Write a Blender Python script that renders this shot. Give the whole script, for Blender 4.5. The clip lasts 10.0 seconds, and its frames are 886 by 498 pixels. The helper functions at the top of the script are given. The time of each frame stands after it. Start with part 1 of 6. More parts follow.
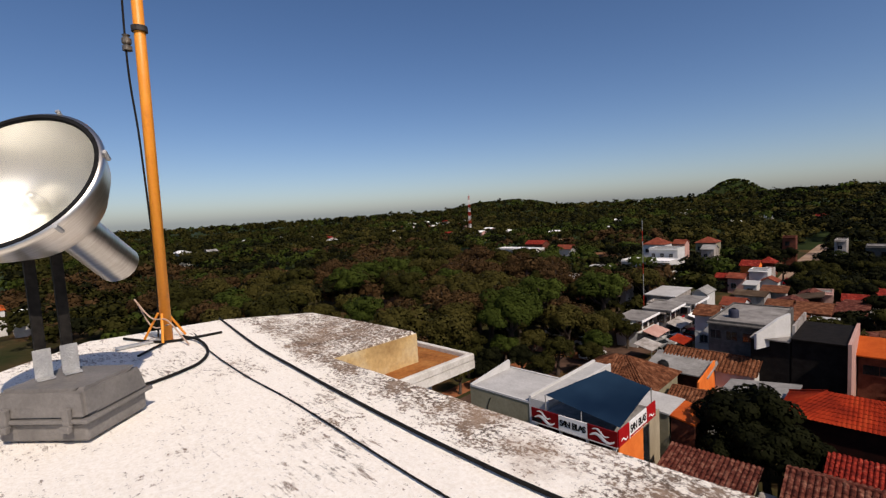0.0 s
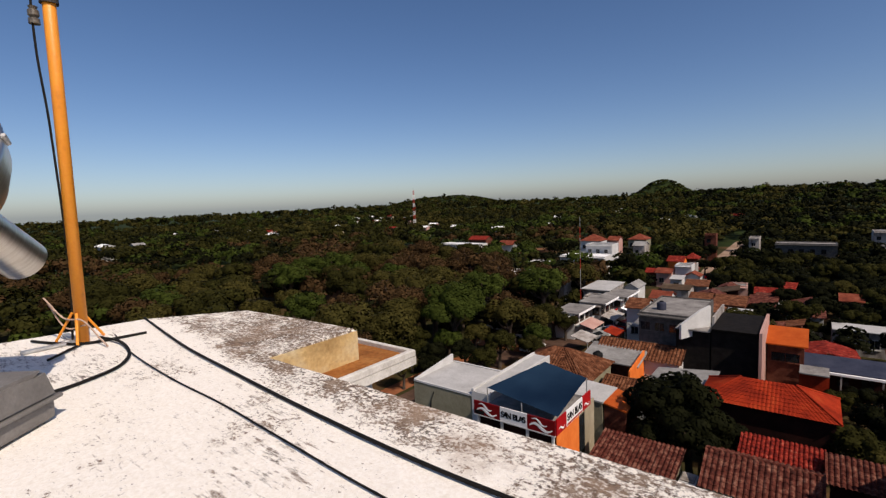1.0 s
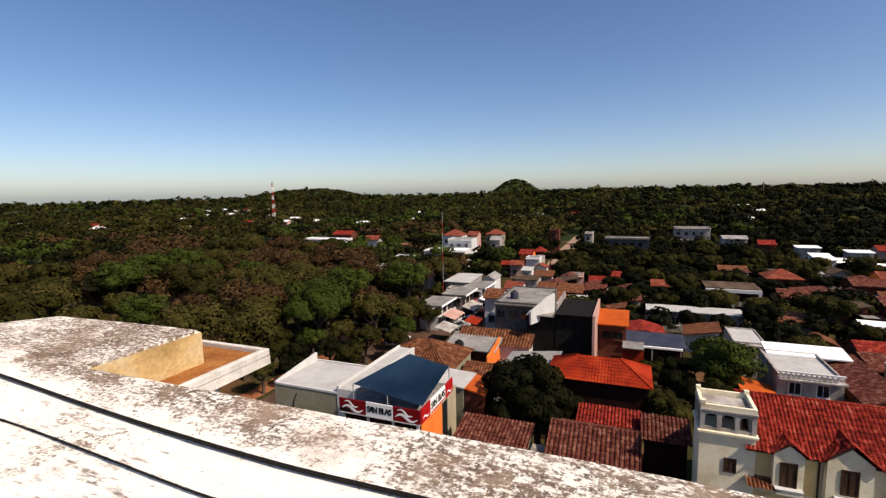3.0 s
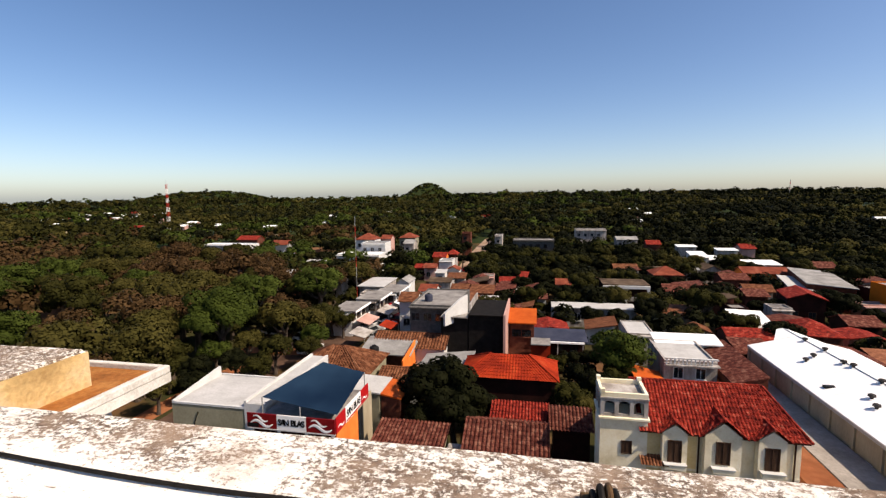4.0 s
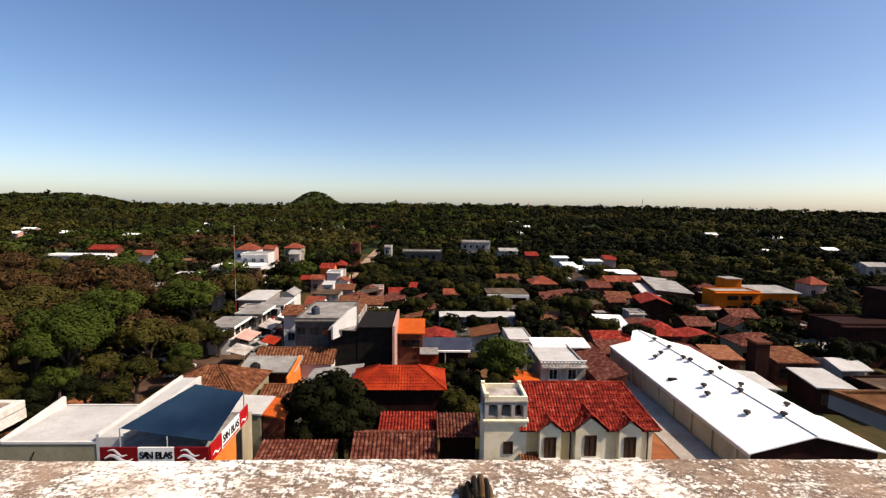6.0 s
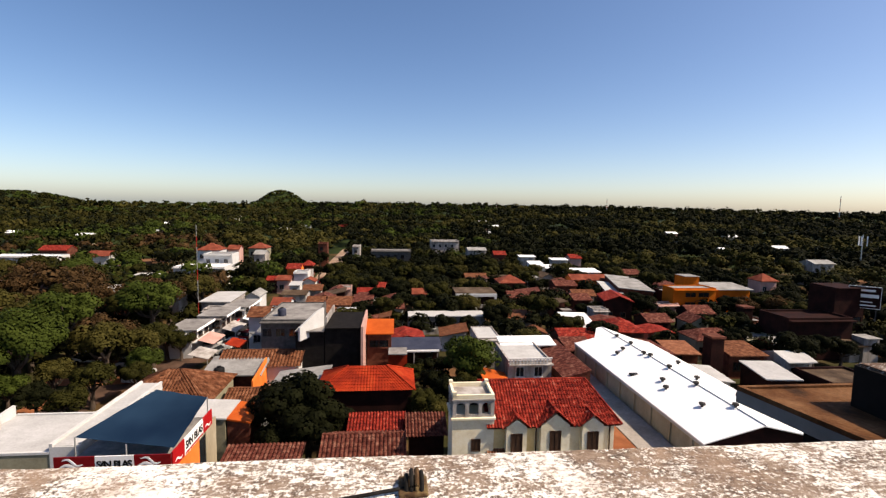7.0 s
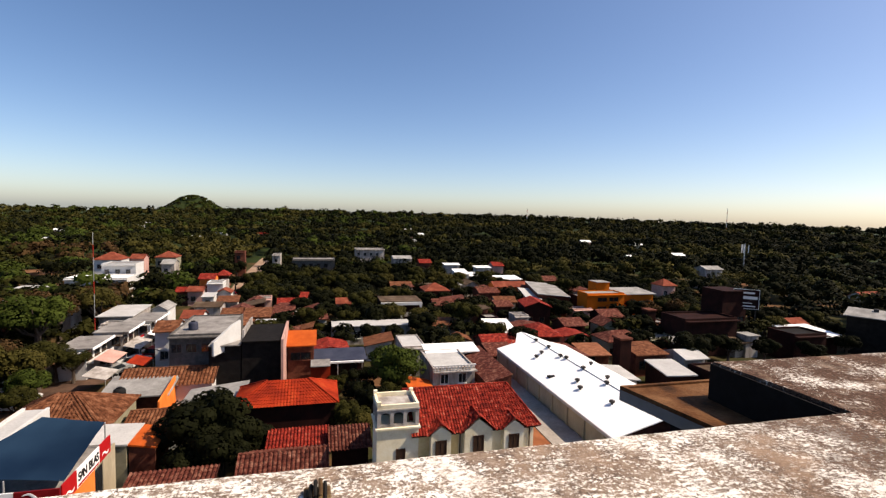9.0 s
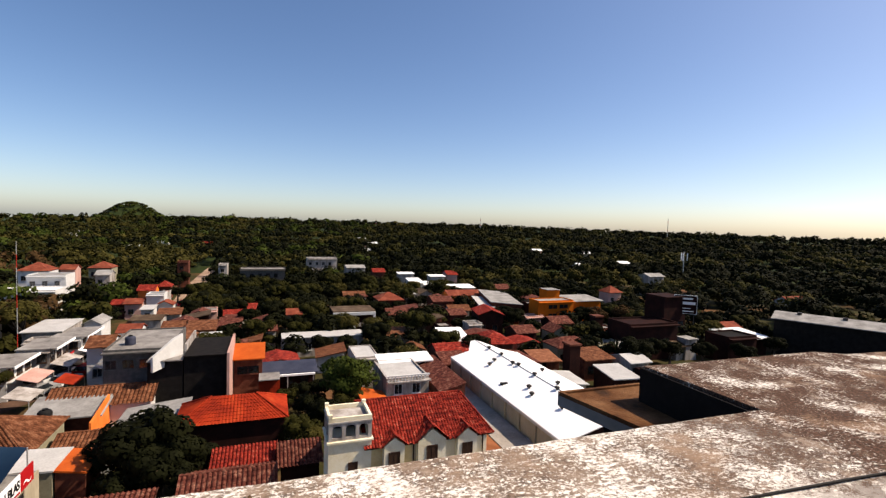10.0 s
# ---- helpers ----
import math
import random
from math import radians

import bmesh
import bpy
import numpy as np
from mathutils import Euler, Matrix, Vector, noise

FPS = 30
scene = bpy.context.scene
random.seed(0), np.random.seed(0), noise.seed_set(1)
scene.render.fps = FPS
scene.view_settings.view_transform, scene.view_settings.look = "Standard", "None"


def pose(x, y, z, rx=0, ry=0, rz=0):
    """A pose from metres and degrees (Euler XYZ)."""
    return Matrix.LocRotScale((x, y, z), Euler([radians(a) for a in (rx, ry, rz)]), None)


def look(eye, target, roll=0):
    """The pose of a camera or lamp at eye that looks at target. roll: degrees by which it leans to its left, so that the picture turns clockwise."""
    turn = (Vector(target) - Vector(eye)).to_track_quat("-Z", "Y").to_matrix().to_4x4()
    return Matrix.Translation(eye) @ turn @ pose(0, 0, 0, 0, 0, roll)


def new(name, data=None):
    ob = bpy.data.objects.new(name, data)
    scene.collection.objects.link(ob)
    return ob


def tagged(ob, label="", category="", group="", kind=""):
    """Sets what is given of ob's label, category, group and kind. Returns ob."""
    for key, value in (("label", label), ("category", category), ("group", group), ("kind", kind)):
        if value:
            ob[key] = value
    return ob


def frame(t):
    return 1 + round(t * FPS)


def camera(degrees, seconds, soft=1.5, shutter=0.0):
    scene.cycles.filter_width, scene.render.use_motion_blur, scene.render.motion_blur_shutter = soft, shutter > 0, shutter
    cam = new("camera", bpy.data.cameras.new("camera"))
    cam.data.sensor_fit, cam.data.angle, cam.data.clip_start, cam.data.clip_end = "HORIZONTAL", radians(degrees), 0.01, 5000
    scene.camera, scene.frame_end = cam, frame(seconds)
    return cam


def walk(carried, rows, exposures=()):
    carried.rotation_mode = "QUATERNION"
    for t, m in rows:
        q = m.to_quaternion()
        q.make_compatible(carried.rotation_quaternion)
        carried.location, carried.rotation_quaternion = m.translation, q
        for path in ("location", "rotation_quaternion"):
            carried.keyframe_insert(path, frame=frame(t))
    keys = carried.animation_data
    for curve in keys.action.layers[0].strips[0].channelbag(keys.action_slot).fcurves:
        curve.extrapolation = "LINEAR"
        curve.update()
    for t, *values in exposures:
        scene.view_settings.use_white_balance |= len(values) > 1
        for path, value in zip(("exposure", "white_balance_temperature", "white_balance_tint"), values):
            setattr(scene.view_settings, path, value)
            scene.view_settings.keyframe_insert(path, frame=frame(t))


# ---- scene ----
cam = camera(86.3, 10.0, 1.3)
PATH = [
    (0, (0.188, -0.15, 23.094), (-1.222, 1.258, 22.925), -3.3),
    (0.5, (0.193, -0.14, 23.103), (-1.146, 1.333, 22.916), -2.9),
    (1, (0.19, -0.126, 23.097), (-1.044, 1.435, 22.896), -2.4),
    (1.5, (0.19, -0.121, 23.089), (-0.927, 1.523, 22.871), -2.5),
    (2, (0.203, -0.123, 23.086), (-0.789, 1.599, 22.859), -2.0),
    (3.5, (0.256, -0.13, 23.088), (-0.331, 1.767, 22.849), -0.9),
    (4, (0.254, -0.169, 23.103), (-0.144, 1.777, 22.873), -0.7),
    (4.5, (0.245, -0.179, 23.094), (-0.007, 1.794, 22.88), 0.6),
    (5, (0.202, -0.154, 23.066), (0.1, 1.833, 22.869), 1.0),
    (6.5, (0.309, -0.549, 23.285), (0.431, 1.439, 23.102), 0.9),
    (7, (0.356, -0.672, 23.347), (0.551, 1.31, 23.161), 1.0),
    (7.5, (0.444, -0.676, 23.359), (0.712, 1.298, 23.184), 0.6),
    (8, (0.492, -0.704, 23.349), (0.829, 1.26, 23.18), 0.9),
    (8.5, (0.434, -0.82, 23.408), (0.848, 1.13, 23.249), 1.4),
    (9, (0.428, -0.894, 23.45), (0.931, 1.036, 23.305), 1.6),
    (9.5, (0.446, -0.94, 23.449), (1.038, 0.967, 23.325), 2.0),
    (10, (0.505, -0.978, 23.479), (1.192, 0.898, 23.377), 1.8),
]
# how the clip darkens while the bright roof fills it
EXPOSURES = [(0.0, -0.68, 6750, 16), (1.0, -0.66, 6750, 16), (2.0, -0.5, 6850, 16), (3.5, -0.06, 7100, 15), (4.5, 0.07, 7200, 15), (6.5, 0.1, 7250, 15), (8.0, 0.08, 7250, 15), (10.0, 0.08, 7250, 15)]
walk(cam, [(t, look(eye, target, roll)) for t, eye, target, roll in PATH], EXPOSURES)

# ---- light ----
SUN_ELEVATION, SUN_AZIMUTH = 48, 104      # degrees; azimuth clockwise from +y
world = bpy.data.worlds.new("world")
world.use_nodes = True
scene.world = world
wn = world.node_tree
sky = wn.nodes.new("ShaderNodeTexSky")
sky.sky_type, sky.sun_disc = "NISHITA", False
sky.sun_elevation, sky.sun_rotation = radians(SUN_ELEVATION), radians(SUN_AZIMUTH)
sky.altitude, sky.air_density, sky.dust_density, sky.ozone_density = 0, 0.72, 1.0, 1.3
tint = wn.nodes.new("ShaderNodeHueSaturation")
tint.inputs["Saturation"].default_value, tint.inputs["Hue"].default_value = 1.2, 0.502
wn.links.new(sky.outputs[0], tint.inputs["Color"])
wn.links.new(tint.outputs[0], wn.nodes["Background"].inputs[0])
wn.nodes["Background"].inputs[1].default_value = 0.162
sun_data = bpy.data.lights.new("sun", "SUN")
sun_data.energy, sun_data.angle, sun_data.color = 6.4, radians(0.5), (1.0, 0.91, 0.78)
sun = new("sun", sun_data)
_az, _el = radians(SUN_AZIMUTH), radians(SUN_ELEVATION)
SUN_WAY = Vector((math.sin(_az) * math.cos(_el), math.cos(_az) * math.cos(_el), math.sin(_el)))
sun.matrix_world = Matrix.Translation((0, 0, 200)) @ SUN_WAY.to_track_quat("Z", "Y").to_matrix().to_4x4()


# ---- materials ----
def material(name, stops, scale=4.0, rough=0.85, metal=0.0, bump=0.3, detail=8.0, fine=0.25, fine_scale=None, random_amount=0.0, island=0.0, spec=0.06, stretch=(1, 1, 1), bump_scale=None, coords="Object"):
    """Noise-driven colour over stops (position, rgb), with a finer grain on top, and relief."""
    m = bpy.data.materials.new(name)
    m.use_nodes = True
    n, l = m.node_tree.nodes, m.node_tree.links
    b = n["Principled BSDF"]
    b.inputs["Roughness"].default_value, b.inputs["Metallic"].default_value = rough, metal
    b.inputs["Specular IOR Level"].default_value = spec
    tc, mp = n.new("ShaderNodeTexCoord"), n.new("ShaderNodeMapping")
    mp.inputs["Scale"].default_value = stretch
    l.new(tc.outputs[coords], mp.inputs[0])
    big = n.new("ShaderNodeTexNoise")
    big.inputs["Scale"].default_value, big.inputs["Detail"].default_value, big.inputs["Roughness"].default_value = scale, detail, 0.62
    l.new(mp.outputs[0], big.inputs["Vector"])
    ramp = n.new("ShaderNodeValToRGB")
    while len(ramp.color_ramp.elements) < len(stops):
        ramp.color_ramp.elements.new(0.5)
    for e, (p, c) in zip(ramp.color_ramp.elements, stops):
        e.position, e.color = p, (*c, 1)
    l.new(big.outputs["Fac"], ramp.inputs[0])
    small = n.new("ShaderNodeTexNoise")
    small.inputs["Scale"].default_value, small.inputs["Detail"].default_value = fine_scale or scale * 12, 6
    l.new(mp.outputs[0], small.inputs["Vector"])
    mul = n.new("ShaderNodeMix")
    mul.data_type, mul.blend_type = "RGBA", "OVERLAY"
    mul.inputs["Factor"].default_value = fine
    l.new(ramp.outputs[0], mul.inputs["A"])
    l.new(small.outputs["Fac"], mul.inputs["B"])
    out = mul.outputs["Result"]
    if random_amount or island:
        h = n.new("ShaderNodeHueSaturation")
        if island:
            src = n.new("ShaderNodeNewGeometry").outputs["Random Per Island"]
        else:
            src = n.new("ShaderNodeObjectInfo").outputs["Random"]
        mr = n.new("ShaderNodeMapRange")
        a = island or random_amount
        mr.inputs["To Min"].default_value, mr.inputs["To Max"].default_value = 1 - a, 1 + a
        l.new(src, mr.inputs["Value"])
        l.new(mr.outputs[0], h.inputs["Value"])
        l.new(out, h.inputs["Color"])
        out = h.outputs[0]
    l.new(out, b.inputs["Base Color"])
    if bump:
        bp = n.new("ShaderNodeBump")
        bp.inputs["Strength"].default_value, bp.inputs["Distance"].default_value = bump, 0.02 if bump_scale is None else bump_scale
        l.new(small.outputs["Fac"], bp.inputs["Height"])
        l.new(bp.outputs[0], b.inputs["Normal"])
    return m


def two(a, b, lo=0.35, hi=0.7):
    return [(lo, a), (hi, b)]


def leaf_material(name, a, b, island=0.16):
    return material(name, two(a, b), scale=0.25, rough=0.75, bump=0, fine=0.1, island=island, spec=0.03)


def weathered_roof():
    """Whitewash flaking off grey-brown concrete: worn more toward the front edge, with lichen spots."""
    m = bpy.data.materials.new("whitewashed_concrete")
    m.use_nodes = True
    n, l = m.node_tree.nodes, m.node_tree.links
    b = n["Principled BSDF"]
    b.inputs["Roughness"].default_value, b.inputs["Specular IOR Level"].default_value = 1.0, 0.02
    tc = n.new("ShaderNodeTexCoord")
    sep = n.new("ShaderNodeSeparateXYZ")
    l.new(tc.outputs["Object"], sep.inputs[0])

    def noise_at(scale, detail, rough=0.65, stretch=None):
        t = n.new("ShaderNodeTexNoise")
        t.inputs["Scale"].default_value, t.inputs["Detail"].default_value, t.inputs["Roughness"].default_value = scale, detail, rough
        if stretch:
            mp = n.new("ShaderNodeMapping")
            mp.inputs["Scale"].default_value = stretch
            mp.inputs["Rotation"].default_value = (0, 0, 0.5)
            l.new(tc.outputs["Object"], mp.inputs[0])
            l.new(mp.outputs[0], t.inputs["Vector"])
        else:
            l.new(tc.outputs["Object"], t.inputs["Vector"])
        return t.outputs["Fac"]

    def maths(op, a, c, clamp=False):
        q = n.new("ShaderNodeMath")
        q.operation, q.use_clamp = op, clamp
        for i, v in enumerate((a, c)):
            if isinstance(v, (int, float)):
                q.inputs[i].default_value = v
            else:
                l.new(v, q.inputs[i])
        return q.outputs[0]

    def ramp(src, stops):
        r = n.new("ShaderNodeValToRGB")
        while len(r.color_ramp.elements) < len(stops):
            r.color_ramp.elements.new(0.5)
        for e, (p, c) in zip(r.color_ramp.elements, stops):
            e.position, e.color = p, (*c, 1)
        l.new(src, r.inputs[0])
        return r.outputs[0]

    def mix(f, a, c):
        q = n.new("ShaderNodeMix")
        q.data_type = "RGBA"
        for key, v in (("Factor", f), ("A", a), ("B", c)):
            l.new(v, q.inputs[key])
        return q.outputs["Result"]

    big, mid, fine = noise_at(1.1, 5), noise_at(9, 9, 0.72), noise_at(60, 8, 0.75)
    grit = noise_at(220, 3)
    streak = noise_at(14, 8, 0.7, (1, 3.2, 1))
    # bare strip along the front edge, wider toward +x
    edge = n.new("ShaderNodeMapRange")
    edge.inputs["From Min"].default_value, edge.inputs["From Max"].default_value = 0.86, 1.02
    edge.inputs["To Min"].default_value, edge.inputs["To Max"].default_value = 0.0, 0.1
    l.new(maths("ADD", sep.outputs["Y"], maths("MULTIPLY", maths("ADD", sep.outputs["X"], 0.5), 0.13)), edge.inputs["Value"])
    side = n.new("ShaderNodeMapRange")
    side.inputs["From Min"].default_value, side.inputs["From Max"].default_value = 1.6, 3.9
    side.inputs["To Min"].default_value, side.inputs["To Max"].default_value = 0.0, 0.1
    l.new(sep.outputs["X"], side.inputs["Value"])
    wear = maths("ADD", maths("MULTIPLY", big, 0.34), maths("MULTIPLY", mid, 0.36))
    wear = maths("ADD", wear, maths("MULTIPLY", streak, 0.3))
    wear = maths("ADD", wear, maths("MULTIPLY", fine, 0.58))
    wear = maths("ADD", wear, edge.outputs[0])
    wear = maths("ADD", wear, side.outputs[0])
    near = n.new("ShaderNodeMapRange")
    near.inputs["From Min"].default_value, near.inputs["From Max"].default_value = -1.5, -3.0
    near.inputs["To Min"].default_value, near.inputs["To Max"].default_value = 0.0, 0.12
    l.new(sep.outputs["X"], near.inputs["Value"])
    wear = maths("ADD", wear, maths("MULTIPLY", near.outputs[0], maths("SUBTRACT", noise_at(5, 7, 0.7, (1, 4.5, 1)), 0.3)))
    bare = n.new("ShaderNodeMapRange")
    bare.inputs["From Min"].default_value, bare.inputs["From Max"].default_value = 0.86, 0.915
    l.new(wear, bare.inputs["Value"])
    chip = n.new("ShaderNodeMapRange")
    chip.inputs["From Min"].default_value, chip.inputs["From Max"].default_value = 0.605, 0.675
    l.new(maths("ADD", maths("MULTIPLY", noise_at(17, 7, 0.66, (0.6, 3.2, 1)), 0.62), maths("MULTIPLY", noise_at(2.4, 3), 0.42)), chip.inputs["Value"])
    worn = maths("MAXIMUM", bare.outputs[0], maths("MULTIPLY", chip.outputs[0], 0.85))
    white = ramp(fine, [(0.3, (0.76, 0.7, 0.6)), (0.6, (0.91, 0.87, 0.8))])
    old = ramp(mid, [(0.36, (0.035, 0.03, 0.026)), (0.45, (0.115, 0.086, 0.07)), (0.53, (0.205, 0.146, 0.11)), (0.66, (0.34, 0.27, 0.21))])
    old2 = mix(ramp(grit, [(0.45, (0, 0, 0)), (0.62, (0.42, 0.42, 0.42))]), old, ramp(big, [(0.4, (0.37, 0.31, 0.265)), (0.6, (0.26, 0.175, 0.115))]))
    skin = mix(worn, white, old2)
    # dark grit, and brown dirt that settled on the wing
    speck = n.new("ShaderNodeMapRange")
    speck.inputs["From Min"].default_value, speck.inputs["From Max"].default_value, speck.inputs["To Max"].default_value = 0.49, 0.58, 0.9
    l.new(noise_at(48, 8, 0.85), speck.inputs["Value"])
    grime = maths("MULTIPLY", speck.outputs[0], maths("ADD", maths("MULTIPLY", worn, 0.9), 0.06))
    skin = mix(grime, skin, ramp(mid, [(0.4, (0.06, 0.045, 0.036)), (0.65, (0.2, 0.14, 0.1))]))
    dirt = n.new("ShaderNodeMapRange")
    dirt.inputs["From Min"].default_value, dirt.inputs["From Max"].default_value, dirt.inputs["To Max"].default_value = 0.43, 0.51, 0.94
    l.new(maths("ADD", maths("MULTIPLY", noise_at(3.4, 12, 0.8), 1.0), maths("SUBTRACT", maths("MULTIPLY", side.outputs[0], 1.0), 0.06)), dirt.inputs["Value"])
    far_side = n.new("ShaderNodeMapRange")
    far_side.inputs["From Min"].default_value, far_side.inputs["From Max"].default_value = 1.9, 3.6
    l.new(sep.outputs["X"], far_side.inputs["Value"])
    skin = mix(maths("MULTIPLY", dirt.outputs[0], far_side.outputs[0]), skin, ramp(fine, [(0.4, (0.016, 0.01, 0.008)), (0.6, (0.13, 0.074, 0.052))]))
    # whitewash flakes that held on
    flake = n.new("ShaderNodeMapRange")
    flake.inputs["From Min"].default_value, flake.inputs["From Max"].default_value, flake.inputs["To Max"].default_value = 0.55, 0.6, 0.9
    l.new(maths("ADD", maths("MULTIPLY", noise_at(30, 9, 0.8, (1, 1.7, 1)), 0.62), maths("MULTIPLY", noise_at(2.6, 4), 0.42)), flake.inputs["Value"])
    skin = mix(maths("MULTIPLY", flake.outputs[0], 0.9), skin, white)
    # brown patches of bare screed along the front strip
    patch = n.new("ShaderNodeMapRange")
    patch.inputs["From Min"].default_value, patch.inputs["From Max"].default_value, patch.inputs["To Max"].default_value = 0.57, 0.65, 0.5
    l.new(maths("ADD", maths("MULTIPLY", noise_at(1.9, 2), 0.75), maths("MULTIPLY", noise_at(40, 6, 0.8), 0.28)), patch.inputs["Value"])
    skin = mix(maths("MULTIPLY", patch.outputs[0], maths("MULTIPLY", edge.outputs[0], 9.0, True)), skin, ramp(fine, [(0.35, (0.2, 0.12, 0.075)), (0.65, (0.46, 0.32, 0.22))]))
    l.new(skin, b.inputs["Base Color"])
    bp = n.new("ShaderNodeBump")
    bp.inputs["Strength"].default_value, bp.inputs["Distance"].default_value = 0.5, 0.006
    l.new(maths("ADD", maths("MULTIPLY", bare.outputs[0], -0.5), maths("ADD", fine, mid)), bp.inputs["Height"])
    l.new(bp.outputs[0], b.inputs["Normal"])
    return m


M = {}
M["roof"] = weathered_roof()
M["tan"] = material("ochre_render", [(0.3, (0.3325, 0.209, 0.0855)), (0.5, (0.5225, 0.361, 0.1615)), (0.72, (0.57, 0.475, 0.304))], 3, bump=0.4, fine=0.35)
M["canopy_top"] = material("stained_slab", [(0.34, (0.06, 0.028, 0.012)), (0.46, (0.27, 0.1, 0.028)), (0.6, (0.36, 0.16, 0.05)), (0.72, (0.46, 0.3, 0.14))], 3.2, bump=0.4, fine=0.4)
M["canopy_brown"] = material("dark_stained_slab", [(0.3, (0.025, 0.014, 0.009)), (0.48, (0.1, 0.042, 0.017)), (0.68, (0.17, 0.085, 0.04))], 3, bump=0.4, fine=0.4)
M["rim"] = material("dirty_white_rim", two((0.5, 0.47, 0.42), (0.78, 0.75, 0.7)), 6, fine=0.3)
M["grey_render"] = material("grey_render", two((0.07, 0.066, 0.062), (0.135, 0.125, 0.115)), 2, fine=0.3)
# near-black base with shade put in, for wing, canopy and block walls
M["dark_render"] = material("shade_dark_render", two((0.008, 0.007, 0.0065), (0.018, 0.0155, 0.014)), 1.2, fine=0.3)
M["orange_steel"] = material("orange_painted_steel", [(0.25, (0.5, 0.16, 0.02)), (0.4, (0.78, 0.27, 0.02)), (0.8, (0.84, 0.33, 0.03))], 5, rough=0.45, bump=0.15, fine=0.15, spec=0.5)
M["aluminium"] = material("spun_aluminium", two((0.6, 0.56, 0.5), (0.78, 0.75, 0.7)), 9, rough=0.32, metal=1.0, bump=0.08, fine=0.2, stretch=(1, 1, 12))
M["reflector"] = material("reflector_aluminium", two((0.7, 0.7, 0.66), (0.82, 0.82, 0.78)), 3, rough=0.45, metal=1.0, bump=0.05, fine=0.1)
M["gearbox"] = material("grey_cast_housing", two((0.13, 0.12, 0.11), (0.2, 0.185, 0.17)), 6, rough=0.6, bump=0.2, fine=0.25, spec=0.4)
M["bracket"] = material("weathered_bracket_steel", two((0.036, 0.0324, 0.0324), (0.0864, 0.0792, 0.072)), 12, rough=0.55, metal=0.3)
M["galv"] = material("galvanised_steel", two((0.35, 0.35, 0.35), (0.55, 0.55, 0.53)), 14, rough=0.5, metal=0.6)
M["cable"] = material("black_cable", two((0.00864, 0.00792, 0.0072), (0.0216, 0.01944, 0.01728)), 30, rough=0.6, bump=0.1)
M["rubber"] = material("black_rubber", two((0.00864, 0.00864, 0.00864), (0.018, 0.018, 0.018)), 30, rough=0.7, bump=0.1)
M["ceramic"] = material("glazed_insulator", two((0.072, 0.0648, 0.0576), (0.144, 0.1224, 0.0936)), 30, rough=0.3, spec=0.5)
M["rope"] = material("pale_rope", two((0.42, 0.28, 0.2), (0.6, 0.45, 0.36)), 40, bump=0.4)
M["rust"] = material("rusty_iron", [(0.3, (0.036, 0.0216, 0.0144)), (0.5, (0.1008, 0.0576, 0.0288)), (0.7, (0.216, 0.1584, 0.072))], 25, rough=0.7, metal=0.2)
M["cream"] = material("cream_limewash", [(0.3, (0.6, 0.51, 0.33)), (0.5, (0.76, 0.68, 0.49)), (0.75, (0.81, 0.76, 0.61))], 0.7, fine=0.2)
M["yellow_cream"] = material("yellow_limewash", two((0.62, 0.46, 0.2), (0.74, 0.6, 0.34)), 0.7, fine=0.2)
M["white"] = material("white_paint", two((0.4896, 0.4824, 0.4608), (0.5904, 0.5832, 0.5688)), 0.8, fine=0.2)
M["white_sheet"] = material("white_coated_sheet", two((0.8, 0.8, 0.79), (0.88, 0.88, 0.87)), 0.3, rough=0.6, bump=0.1, fine=0.05)
M["old_white"] = material("stained_white_paint", [(0.3, (0.14, 0.115, 0.095)), (0.5, (0.32, 0.29, 0.265)), (0.75, (0.5, 0.48, 0.45))], 0.9, fine=0.35, stretch=(1, 1, 0.35))
M["beige"] = material("beige_render", two((0.3024, 0.252, 0.1728), (0.4176, 0.36, 0.2592)), 0.5, fine=0.2, stretch=(1, 1, 0.4))
M["pale_sheet"] = material("pale_roof_screed", two((0.36, 0.3528, 0.3384), (0.4752, 0.468, 0.4536)), 0.5, fine=0.25)
M["olive"] = material("khaki_render", two((0.216, 0.1944, 0.1296), (0.3024, 0.2808, 0.1944)), 0.5, fine=0.2)
M["orange"] = material("orange_paint", two((0.684, 0.152, 0.0285), (0.798, 0.2185, 0.0475)), 0.8, fine=0.15)
M["yellow"] = material("amber_yellow_paint", two((0.42, 0.092, 0.006), (0.52, 0.125, 0.01)), 0.6, fine=0.15)
M["pink"] = material("faded_pink_render", two((0.396, 0.216, 0.18), (0.504, 0.324, 0.2736)), 0.5, fine=0.3, stretch=(1, 1, 0.3))
M["brick"] = material("red_brick_wall", two((0.0792, 0.02592, 0.01728), (0.1584, 0.0576, 0.036)), 1.2, fine=0.4, bump=0.4)
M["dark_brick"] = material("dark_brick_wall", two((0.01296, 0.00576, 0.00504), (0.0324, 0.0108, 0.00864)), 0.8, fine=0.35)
M["tile"] = material("red_clay_tile", [(0.28, (0.036, 0.00864, 0.0072)), (0.44, (0.1368, 0.0144, 0.01008)), (0.56, (0.2448, 0.02448, 0.0144)), (0.7, (0.3312, 0.108, 0.072))], 2.2, fine=0.8, fine_scale=7, bump=0.4)
M["tile_red"] = material("painted_red_tile", [(0.3, (0.16, 0.014, 0.006)), (0.55, (0.3, 0.028, 0.009)), (0.8, (0.37, 0.06, 0.018))], 0.6, fine=0.3, fine_scale=7, bump=0.3)
